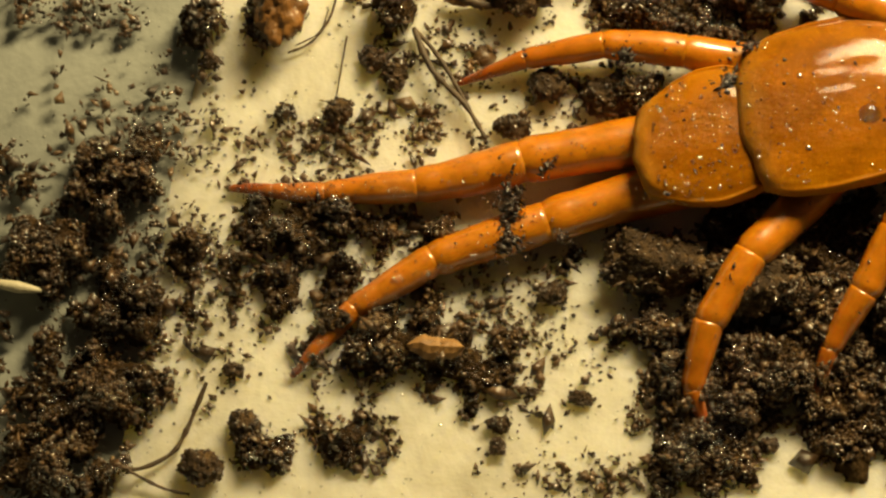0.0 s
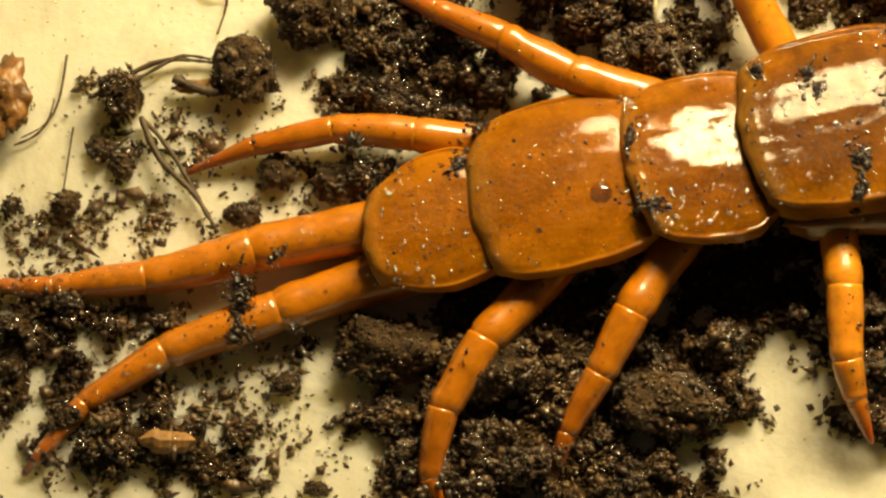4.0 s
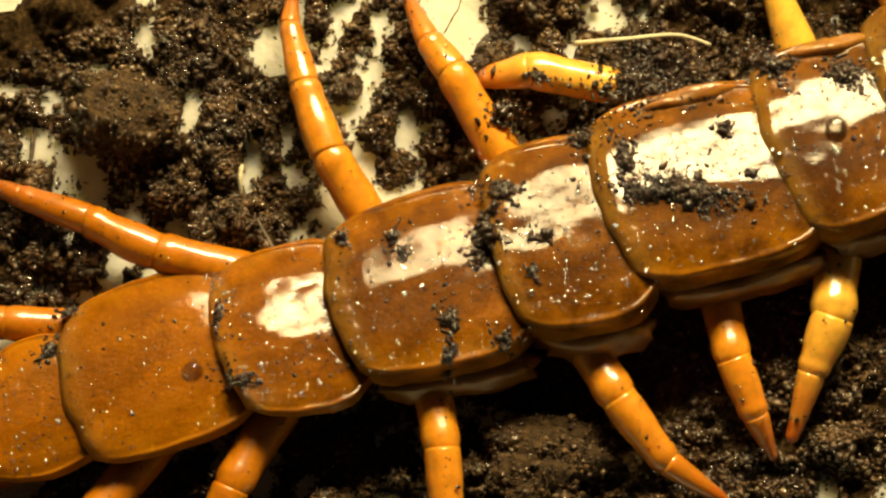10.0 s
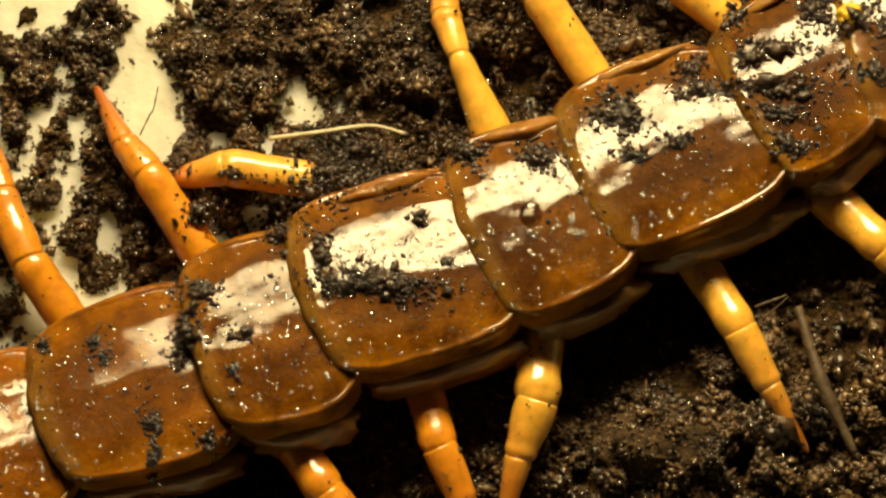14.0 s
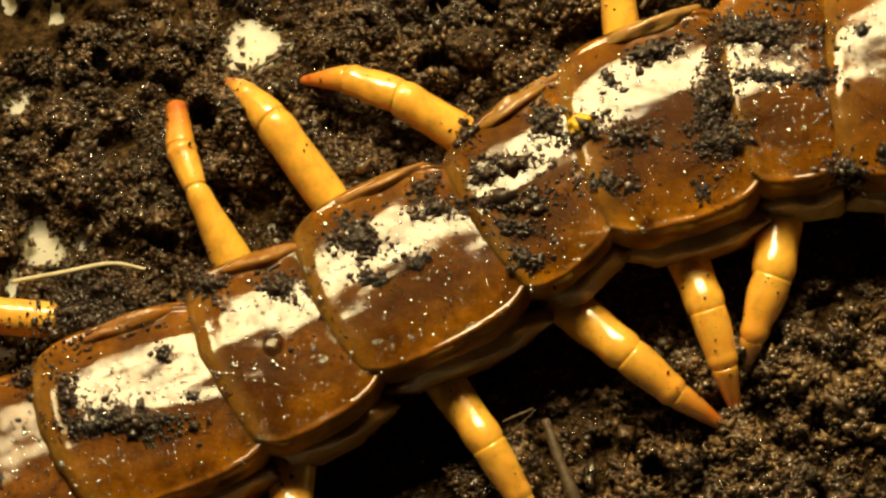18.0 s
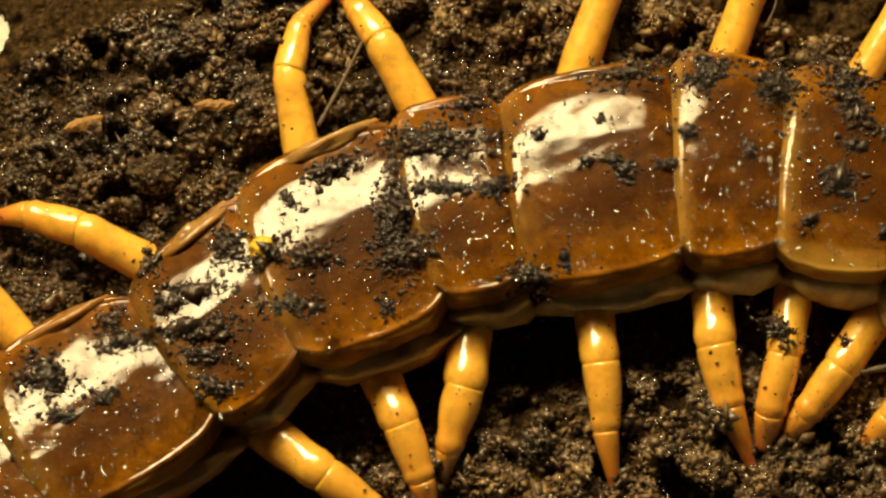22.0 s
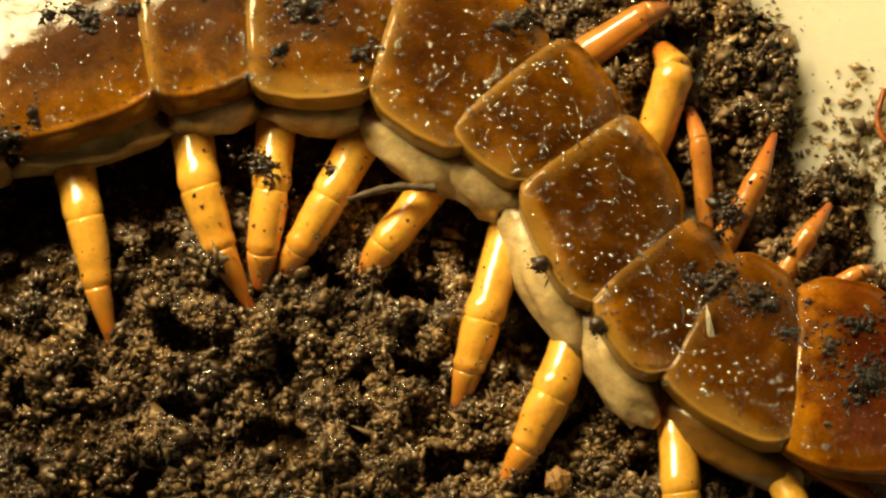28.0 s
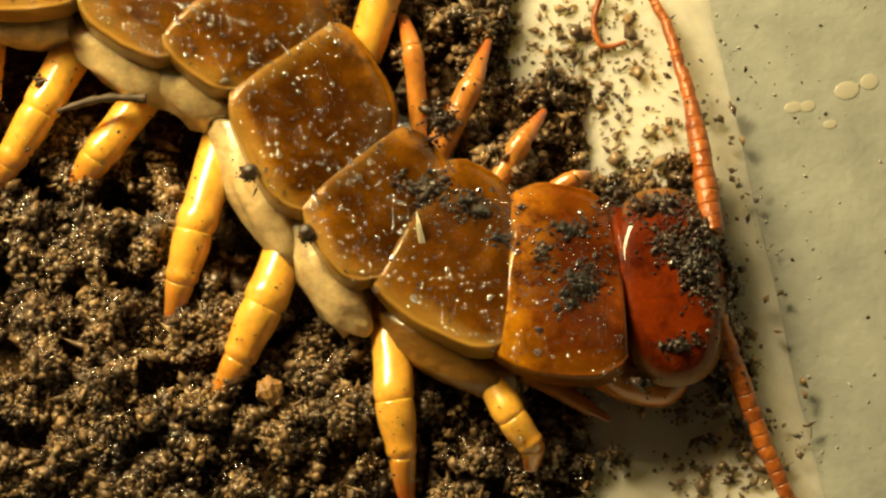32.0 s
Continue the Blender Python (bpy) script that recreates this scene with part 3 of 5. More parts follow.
heap(65.3, 0.8, 5.7, 4.8, 1.6, 1)
heap(52.5, 4.4, 3.5, 3.1, 0.9, 1)
heap(62.3, -3.2, 7.0, 2.6, 0.9, 1)
heap(4.4, -11.2, 4.0, 2.2, 0.68, .8)
heap(10.4, -10.4, 4.0, 2.2, 0.68, .8)
heap(49.6, 30.5, 1.8, 4.8, 0.68, .95)
heap(18.2, 34.4, 4.9, 2.7, 0.9, 1)
heap(28.6, 30.3, 6.2, 5.7, 1.8, 1)
heap(22.5, 21.0, 9.3, 3.5, 1.1, 1)
heap(36.4, 27.9, 4.9, 6.6, 1.1, 1)
heap(32.0, 35.8, 7.1, 2.7, 0.9, 1)
heap(49.6, 34.4, 2.7, 5.3, 0.9, .95)
heap(53.4, 32.0, 2.7, 3.5, 0.9, .95)
heap(60.1, 37.3, 7.1, 2.7, 1.1, 1)
heap(46.4, 1.3, 4.4, 2.7, 1.4, 1)
heap(63.0, 7.1, 7.5, 3.5, 1.8, 1)
heap(72.5, 9.4, 4.0, 3.1, 1.4, 1)
heap(58.7, 1.3, 5.7, 2.7, 1.4, 1)
heap(70.0, 2.4, 5.7, 2.7, 1.4, 1)
heap(80.9, 3.1, 4.4, 2.2, 0.9, 1)
heap(45.3, 43.9, 3.3, 4.9, 1.1, 1)
heap(38.0, 32.5, 3.8, 9.8, 1.1, 1)
heap(46.4, 32.9, 4.0, 3.6, 0.9, 1)
heap(54.1, 32.0, 2.7, 5.8, 0.9, 1)
heap(60.2, 42.4, 5.1, 4.0, 1.1, 1)
heap(70.4, 45.2, 9.3, 4.0, 1.4, 1)
heap(60.5, 36.9, 5.8, 2.7, 0.9, 1)
heap(56.4, 45.9, 3.6, 2.7, 0.9, 1)
heap(95.7, 14.6, 12.0, 6.7, 2.2, 1)
heap(78.4, 8.8, 8.9, 2.7, 1.4, 1)
heap(105.6, 22.3, 4.0, 5.3, 1.8, 1)
heap(87.1, 48.9, 14.3, 5.4, 1.6, 1)
heap(66.9, 48.7, 11.6, 5.4, 1.4, 1)
heap(67.5, 39.0, 5.4, 3.1, 1.4, 1)
heap(48.5, 49.4, 2.7, 4.9, 0.9, 1)
heap(105.1, 20.0, 14.7, 6.2, 2.2, 1)
heap(96.5, 60.2, 14.8, 6.7, 1.6, 1)
heap(72.0, 59.1, 6.7, 7.6, 1.4, 1)
heap(82.3, 52.3, 10.3, 4.9, 1.4, 1)
heap(119.8, 61.7, 18.9, 4.9, 1.6, 1)
heap(125.1, 28.8, 18.9, 8.5, 2.2, 1)
heap(107.1, 24.5, 11.7, 3.6, 1.4, 1)
heap(101.9, 68.1, 14.8, 8.1, 1.6, 1)
heap(129.3, 68.6, 18.9, 5.8, 1.6, 1)
heap(154.2, 66.4, 14.4, 5.4, 1.6, 1)
heap(136.9, 34.4, 18.9, 8.1, 2.2, 1)
heap(152.6, 33.7, 11.7, 7.2, 2.2, 1)
heap(151.0, 66.4, 22.3, 4.9, 1.6, 1)
heap(173.15, 56.62, 11.6, 6.7, 1.6, 1)
heap(181.39, 47.59, 5.8, 7.6, 1.4, 1)
heap(181.29, 35.03, 4.0, 7.1, 1.4, 1)
heap(141.1, 32.8, 26.8, 7.1, 2.2, 1)
heap(141.1, 25.0, 25.5, 15.0, 2.2, 1)
heap(162.54, 16.59, 14.6, 8.6, 2.2, 1)
heap(172.40, 44.96, 13.6, 5.5, 1.4, 1)
heap(185.57, 40.85, 4.3, 7.7, 1.1, 1)
heap(184.30, 30.47, 5.5, 5.5, 1.4, .95)
heap(156.5, 19.7, 18.9, 17.1, 2.5, 1)
heap(169.33, 8.27, 14.8, 7.6, 2.2, 1)
heap(179.79, 1.57, 11.7, 3.1, 1.4, 1)
heap(184.90, 35.85, 4.9, 4.9, 1.1, 1)
heap(189.03, 28.05, 5.4, 4.9, 1.1, .95)
heap(185.12, 24.35, 5.4, 4.0, 1.4, 1)
heap(198.67, 15.01, 2.7, 7.6, 1.6, .95)
heap(196.24, 21.96, 5.8, 2.2, 1.8, .9)
heap(192.68, 32.35, 5.4, 4.9, 0.36, .35)
heap(197.43, 25.30, 4.9, 5.4, 0.36, .25)
heap(195.22, 5.87, 5.4, 4.0, 0.32, .35)
heap(199.27, 8.12, 2.7, 4.5, 0.45, .6)
heap(198.38, 0.24, 6.3, 4.0, 0.27, .3)
heap(169.60, 65.40, 4.00, 3.20, 1.00, 1.00)
gap(21.2, 27.7, 2.2, 1.8)
gap(38.3, 27.4, 1.1, 2.7)
gap(46.4, 35.0, 1.3, 4.0)
gap(13.8, 30.2, 1.3, 4.0)
gap(39.0, 37.1, 2.7, 2.7)
gap(52.8, 42.0, 3.1, 4.9)
gap(64.7, 42.1, 2.2, 2.0)
gap(45.1, 33.3, 2.2, 3.1)
gap(50.1, 31.3, 1.1, 2.7)
gap(40.3, 44.1, 1.3, 1.8)
gap(81.9, 58.2, 3.1, 2.9)
gap(33.5, -16.8, 2.6, 2.4)
gap(49.4, -6.6, 2.0, 1.8)
gap(51.9, -1.0, 3.7, 4.0)


def wavy(x, y, s, seed):
    """Smooth noise over arrays, from a sum of rotated waves."""
    g = np.random.default_rng(seed)
    out = 0 * x
    for k in range(14):
        a, f, p = g.uniform(0, 2 * math.pi), g.uniform(0.6, 1.8) / s, g.uniform(0, 6.28)
        out = out + np.sin((x * math.cos(a) + y * math.sin(a)) * f * 2 + p)
    return out / 3.7


def soil_cover(x, y):
    """How thickly soil lies (0: none), its height in millimetres, for arrays of places."""
    n1, n2, n3 = wavy(x, y, 5.0, 3), wavy(x, y, 1.6, 4), wavy(x, y, 0.7, 5)
    broken = np.where(x < 40, 0.48, np.where(x < 75, 0.48 - (x - 40) * 0.0065, 0.25))
    slow = np.interp(x, [55, 75, 165, 180], [0.30, 0.08, 0.08, 0.30])
    cover, height = np.zeros_like(x), np.zeros_like(x)
    fray = np.interp(x, [-12, -8, 12, 26], [0.85, 0.66, 0.66, 1.0])  # thinly strewn round the tail
    for hx, hy, rx, ry, h, dens in HEAPS:
        d = ((x - hx) / rx) ** 2 + ((y - hy) / ry) ** 2
        c = (1.25 - d + slow * n1 + broken * n2 + 0.6 * (broken - 0.25) * n3).clip(0, 1) * dens
        cover = np.maximum(cover, c * fray)
        height = np.maximum(height, h * (1.1 - d).clip(0, 1) ** 0.7)
    for gx, gy, rx, ry in GAPS:
        d = ((x - gx) / rx) ** 2 + ((y - gy) / ry) ** 2
        hole = (1.08 - d + 0.12 * n1 + 0.22 * n2).clip(0, 1)
        cover = cover * (1 - hole)
        height = height * (1 - hole)
    return cover, height * (1 + 0.22 * n1 + 0.12 * n2).clip(0.3, 1.6)


def shade_strip(x, y):
    """1 along the lower side of the body, 0 away from it; flatter, barer soil imitates shade."""
    out = np.zeros_like(x)
    for c, wide in zip([p[0] for p in PLATES[2:17]], [2.7] * 2 + [3.9] * 6 + [3.4] * 4 + [2.7] * 3):
        ax, ay, bx, by = c[2], c[3], c[6], c[7]
        ux, uy = c[2] - c[0] + c[6] - c[4], c[3] - c[1] + c[7] - c[5]
        s = 4.0 / math.hypot(ux, uy)
        ax, ay, bx, by = ax + ux * s * 0.6, ay + uy * s * 0.6, bx + ux * s * 0.6, by + uy * s * 0.6
        t = (((x - ax) * (bx - ax) + (y - ay) * (by - ay)) / ((bx - ax) ** 2 + (by - ay) ** 2)).clip(0, 1)
        d = np.hypot(x - ax - t * (bx - ax), y - ay - t * (by - ay))
        out = np.maximum(out, (1.8 - d / wide).clip(0, 1))
    return out


STEP = 0.32
LINE_X, LINE_Y = [-36, 4, 20, 60, 100, 120, 140, 160, 180, 205], [-7, -7, 4, 26, 40, 43, 37, 31, 22, 14]  # the middle of the strip
GX, GY = np.meshgrid(np.arange(-52, 206, STEP), np.arange(-34, 92, STEP))
COVER, HEIGHT = soil_cover(GX, GY)
# soil sunk and thinned here stands in for the body's cast shade
BODY_SHADE = shade_strip(GX, GY)
HEIGHT *= 1 - 0.92 * BODY_SHADE


def add_lumps(count, low, high, rise):
    """Rounded lumps pressed together, with dark gaps between them, raised on the height map."""
    x, y = rng.uniform(GX[0, 0], GX[0, -1], count), rng.uniform(GY[0, 0], GY[-1, 0], count)
    r = low * (high / low) ** (rng.uniform(0, 1, count) ** 2.0)
    ground = LUMPS.copy()
    for px, py, pr in zip(x, y, r):
        i, j, w = min(int((py + 34) / STEP), GX.shape[0] - 1), min(int((px + 52) / STEP), GX.shape[1] - 1), int(pr / STEP) + 1
        i0, i1, j0, j1 = max(i - w, 0), min(i + w + 1, GX.shape[0]), max(j - w, 0), min(j + w + 1, GX.shape[1])
        if i0 >= i1 or j0 >= j1 or COVER[i, j] < 0.55:
            continue
        d = (pr * pr - (GX[i0:i1, j0:j1] - px) ** 2 - (GY[i0:i1, j0:j1] - py) ** 2).clip(0, None) ** 0.5
        LUMPS[i0:i1, j0:j1] = np.maximum(LUMPS[i0:i1, j0:j1], np.where(d > 0, d * rise + ground[i, j] * 0.8, 0))


LUMPS = np.zeros_like(GX)
add_lumps(330, 1.8, 4.2, 0.55)
add_lumps(1500, 1.0, 2.4, 0.8)
add_lumps(12500, 0.45, 1.5, 1.1)
LUMPS = LUMPS + 0.10 * wavy(GX, GY, 0.45, 9) + rng.normal(0, 0.09, GX.shape)
LUMPS *= 1 - 0.6 * BODY_SHADE ** 2
PITS = ((-wavy(GX, GY, 1.7, 21) - 0.68 - 0.25 * wavy(GX, GY, 0.8, 22)) * 2.5).clip(0, 1) * np.interp(GX, [20, 60], [0.3, 1.0])  # dark holes between the crumbs
TOP = np.where(COVER > 0.55, 0.05 + HEIGHT * 0.9 * (1 - 0.8 * PITS) + LUMPS.clip(-0.1, None) * (1 - 0.7 * PITS), -0.4)


def soil_bed():
    verts = np.stack([GX + rng.normal(0, 0.07, GX.shape), GY + rng.normal(0, 0.07, GX.shape), TOP], -1).reshape(-1, 3)
    ny, nx = GX.shape
    i = (np.arange(ny - 1)[:, None] * nx + np.arange(nx - 1)[None]).ravel()
    flat = COVER.ravel()
    i = i[(flat[i] > 0.55) | (flat[i + nx + 1] > 0.55)]
    tris = np.concatenate([np.stack([i, i + 1, i + nx + 1], 1), np.stack([i, i + nx + 1, i + nx], 1)])
    used, inverse = np.unique(tris, return_inverse=True)
    ob = new("soil_bed", bulk_mesh("soil_bed", verts[used], inverse.reshape(-1, 3), BED, False))
    tagged(ob, "bed of dark moist potting soil heaped on the tray floor", "soil", kind="stuff")


def soil_grains(count):
    """Crumbs over the strip round the animal; the bed alone lies beyond it."""
    x = rng.uniform(-36, 205, count * 4)
    y = np.interp(x, LINE_X, LINE_Y) + rng.uniform(-31, 31, count * 4)
    i, j = ((y + 34) / STEP + 0.5).astype(int), ((x + 52) / STEP + 0.5).astype(int)
    i, j = i.clip(0, GX.shape[0] - 1), j.clip(0, GX.shape[1] - 1)
    cover, top = COVER[i, j], TOP[i, j]
    raised = ((LUMPS[i, j] - 0.12) / 0.4)
    raised = np.maximum(raised, np.where(x > 95, 0.12, 0.42)).clip(0, 1) * (1 - 0.9 * BODY_SHADE[i, j] ** 3) * (1 - 0.93 * PITS[i, j])
    keep = rng.uniform(0, 1, len(x)) < np.where(cover > 0.55, raised, 0.42) * cover ** 1.5
    x, y, cover, top = x[keep][:count], y[keep][:count], cover[keep][:count], top[keep][:count]
    r = np.exp(rng.normal(-2.15, 0.48, len(x))).clip(0.05, 0.45) * np.where(cover < 0.55, 1.7, np.interp(x, [80, 120], [1.0, 1.3]))
    z = top.clip(0, None) + r * rng.uniform(0.1, 0.9, len(x))
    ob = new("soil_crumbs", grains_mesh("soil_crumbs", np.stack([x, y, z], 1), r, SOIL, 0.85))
    tagged(ob, "loose glistening crumbs of dark brown moist soil", "soil", kind="stuff")


soil_bed()
soil_grains(290000)


def clump(x, y, z, rx, ry):
    """A lump of soil: a dented ball crusted with crumbs."""
    seed = Vector((x * 3.1, y * 1.7, 4.0))
    verts = []
    for v in BALL_V:
        p = Vector(v)
        k = 1 + 0.30 * noise.noise(p * 1.4 + seed) + 0.22 * noise.noise(p * 3.5 + seed) + 0.10 * noise.noise(p * 8 + seed) + 0.03 * noise.noise(p * 17 + seed)
        verts.append((v[0] * rx * k, v[1] * ry * k, (v[2] * 0.8 * k) * min(rx, ry)))
    verts = np.array(verts)
    ob = new("soil_clump", bulk_mesh("soil_clump", verts, BALL_F, CLUMP, True))
    pick = verts[rng.integers(0, len(verts), int(min(1500, 80 + 95 * rx * ry)))]
    pick = pick[pick[:, 2] > -0.5 * min(rx, ry)]
    part("crumb_coat", grains_mesh("crumb_coat", pick, np.exp(rng.normal(-1.95, 0.4, len(pick))).clip(0.06, 0.32 * min(rx, ry)), SOIL, 0.85), ob)
    low = -verts[:, 2].min()
    ob.location = (x * MM, y * MM, (max(z - low * 0.3, low * 0.8)) * MM)
    tagged(ob, "dark crumbly clump of moist soil lying on the tray", "soil clump", "soil clumps")


def wood_chip(x, y, z, rx, ry):
    verts, faces = [], []
    n = 14
    for k in range(n + 1):
        u = 2 * k / n - 1
        w = (1 - abs(u) ** 3) * (0.75 + 0.35 * noise.noise(Vector((x + u * 3, y, 1))))
        o = 0.25 * noise.noise(Vector((x, y + u * 2, 5)))
        for s, h in ((-1, 0.05), (-0.5, 0.5), (0.1, 0.75), (0.6, 0.45), (1, 0.05)):
            verts.append((u * rx, (s * w + o) * ry, h * min(rx, ry) * 0.7 + 0.12 * noise.noise(Vector((u * 9, s * 9, x)))))
    for k in range(n):
        for j in range(4):
            a = k * 5 + j
            faces.append((a, a + 5, a + 6, a + 1))
        faces.append((k * 5, k * 5 + 4, k * 5 + 9, k * 5 + 5))
    ob = new("wood_chip", mesh_of("wood_chip", verts, faces, WOOD, False))
    ob.location = (x * MM, y * MM, z * MM)
    ob.rotation_euler = (0, 0, rng.uniform(-0.3, 0.3))
    tagged(ob, "small brown splinter of rotten wood on the soil", "wood chip", "wood chips")


def bark_chunk(x, y, z, rx, ry):
    """A porous brown lump of rotten bark."""
    seed = Vector((x, y, 9.0))
    verts = []
    for v in BALL_V:
        p = Vector(v)
        k = 1 + 0.45 * noise.noise(p * 1.5 + seed) + 0.30 * noise.noise(p * 4 + seed) - 0.32 * abs(noise.noise(p * 7 + seed)) + 0.10 * noise.noise(p * 18 + seed)
        verts.append((v[0] * rx * k, v[1] * ry * k, v[2] * 0.6 * rx * k))
    ob = new("bark_chunk", bulk_mesh("bark_chunk", np.array(verts), BALL_F, BARK))
    ob.location = (x * MM, y * MM, max(z, rx * 0.5) * MM)
    tagged(ob, "wet orange-brown lump of rotten bark on the sheet", "bark")


clump(28.37, -4.29, 1.79, 3.10, 2.66)
clump(21.01, -3.91, 2.01, 3.94, 2.41)
clump(42.70, -5.15, 2.23, 3.94, 2.19)
clump(62.02, 4.90, 2.23, 3.50, 2.63)
clump(63.33, 6.86, 2.68, 4.83, 2.41)
clump(94.23, 15.84, 2.68, 4.85, 2.65)
clump(91.75, 48.11, 2.68, 1.34, 1.07)
clump(99.21, 57.55, 2.68, 2.23, 1.61)
clump(-8.32, -22.45, 0.67, 1.16, 1.33)
clump(-1.84, 7.58, 0.67, 0.89, 1.07)
clump(-3.69, 8.51, 0.67, 0.98, 0.98)
clump(-16.24, 6.09, 0.36, 0.62, 0.53)
clump(-5.65, 3.80, 0.67, 0.98, 1.07)
clump(8.07, 5.05, 0.54, 1.33, 0.89)
clump(13.70, -7.60, 0.54, 0.98, 0.80)
clump(11.47, -20.32, 0.36, 0.62, 0.62)
clump(11.34, -18.61, 0.36, 0.89, 0.62)
clump(17.32, -15.39, 0.36, 0.80, 0.53)
clump(32.30, -16.55, 0.36, 0.71, 0.53)
clump(13.33, -15.63, 0.22, 0.36, 0.36)
clump(-10.94, -26.14, 0.67, 1.60, 1.33)
clump(-9.94, -18.03, 0.36, 0.80, 0.53)
clump(-15.94, -20.27, 0.45, 1.25, 0.71)
wood_chip(5.39, -13.70, 1.9, 2.3, 1.25)
bark_chunk(-11.57, 11.05, 2.68, 2.03, 3.17)
clump(10.53, 21.90, 2.01, 2.72, 2.63)
clump(6.54, 16.36, 1.79, 2.41, 2.41)
clump(10.42, 8.85, 0.67, 1.41, 1.23)
clump(15.13, 8.60, 0.67, 1.98, 1.54)
wood_chip(3.09, 14.62, 0.89, 1.98, 0.79)
clump(18.84, 27.57, 0.67, 0.97, 0.97)
clump(13.47, 27.61, 0.67, 0.88, 1.24)
clump(45.35, 34.58, 0.67, 0.97, 0.97)
clump(27.93, 29.97, 4.91, 3.93, 3.49)
clump(44.84, 34.07, 0.67, 0.98, 0.98)
clump(49.51, 33.92, 0.36, 0.67, 0.62)
wood_chip(104.79, 62.11, 4.02, 1.78, 0.62)
wood_chip(94.35, 61.66, 3.13, 1.78, 0.71)
wood_chip(94.62, 61.66, 3.57, 1.56, 0.62)
wood_chip(164.71, 11.13, 6.70, 1.15, 1.33)


# ---- the centipede ----
centipede = tagged(new("centipede"), "large glossy amber-brown centipede with orange legs, lying still on damp soil", "centipede")
PLATE_Z = 8.3
TILT = 0.64  # the plates lean away from the camera's side
DROP = [3.0, 2.5, 1.8, 1.0, 0.4] + [0.0] * 11 + [0.3, 0.7, 1.1, 1.5]  # the tail lies lower
WET = {0: 0.3, 1: 0.4, 3: 0.5, 4: 0.52, 12: 0.7}  # plates whose film of water has partly dried


def body_line():
    """The middle line of the trunk and its half width, from tail to head."""
    rows = []
    for c, _ in PLATES:
        for i in (0, 4):
            up, lo = Vector(c[i:i + 2]), Vector(c[i + 2:i + 4])
            rows.append(((up + lo) / 2, (up - lo).length / 2))
    return rows


def build_trunk():
    """The pale soft body below the plates, waisted between the segments."""
    rows = body_line()[2:]
    verts, faces, pale = [], [], []
    sides = 20
    dense = []
    for i in range(len(rows) - 1):
        for k in range(6):
            u = k / 6
            dense.append((rows[i][0].lerp(rows[i + 1][0], u), rows[i][1] * (1 - u) + rows[i + 1][1] * u, i % 2 == 0, u))
    for j, (c, w, inside, u) in enumerate(dense):
        d = dense[min(j + 1, len(dense) - 1)][0] - dense[max(j - 1, 0)][0]
        d.normalize()
        side = Vector((-d.y, d.x))
        k = 0.80 if inside else 0.74
        for n in range(sides):
            g = 2 * math.pi * n / sides
            o = side * math.cos(g) * w * k
            sink = DROP[min(1 + j // 12, 19)]
            verts.append((c.x + o.x, c.y + o.y, 4.5 - 0.5 * sink + (2.4 - 0.5 * sink) * math.sin(g)))
            pale.append(min(1.0, max(0.0, (c.x - 95) / 70)) if j < len(dense) - 40 else 0.1)
    for j in range(len(dense) - 1):
        for n in range(sides):
            m = (n + 1) % sides
            faces.append((j * sides + n, j * sides + m, (j + 1) * sides + m, (j + 1) * sides + n))
    part("trunk", mesh_of("trunk", verts, faces, MEMBRANE, True, {"pale": pale}), centipede, "pale soft underside and flanks")


def bow_of(k):
    """How far the hind margin of a plate bulges towards the tail, as a share of its length."""
    return 0.26 if k == 0 else float(np.interp(k, [1, 6, 9, 12, 14, 19], [0.14, 0.12, 0.07, 0.03, 0.0, -0.03]))


def slope_of(k):
    """How far a plate falls from its hind to its front margin."""
    return 0.34 if 0 < k < 4 else 0.26


def plate_surface(c, u, v, bend=0.13):
    """A place on a plate: u from the rear (0) to the front (1), v from the lower (-1) to the upper (1) margin."""
    ru, rl, fu, fl = (Vector((c[i], c[i + 1])) for i in (0, 2, 4, 6))
    a, b = rl.lerp(ru, (v + 1) / 2), fl.lerp(fu, (v + 1) / 2)
    bow = bend * (fu - ru + fl - rl).length / 2
    ahead = ((fu + fl) - (ru + rl)).normalized()
    return a.lerp(b, u) - ahead * bow * (1 - v * v) * (1 - u)


def plate_height(u, v, k=9):
    """Arched across, with a raised rim inside each margin and the margin rolled under outside it."""
    a = abs(v)
    arch = 1 - 0.26 * a ** 2 - 0.22 * a ** 5
    at = (0.895 if 3 <= k < 13 else 0.955) - 0.05 * max(0.0, u - 0.4)
    rim = (0.10 if v > 0 else 0.06) * math.exp(-((a - at) / 0.024) ** 2) * min(1.0, 0.15 + 1.6 * u)
    roll = -(0.22 if k < 3 else 0.95 if k < 13 else 0.6) * max(0.0, (a - at - 0.01) / (0.99 - at)) ** 1.7
    groove = -0.004 * math.exp(-((a - 0.36) / 0.035) ** 2)
    return arch + rim + roll + groove - TILT * (0.4, 0.6, 0.85)[k] * v if k < 3 else arch + rim + roll + groove - TILT * v


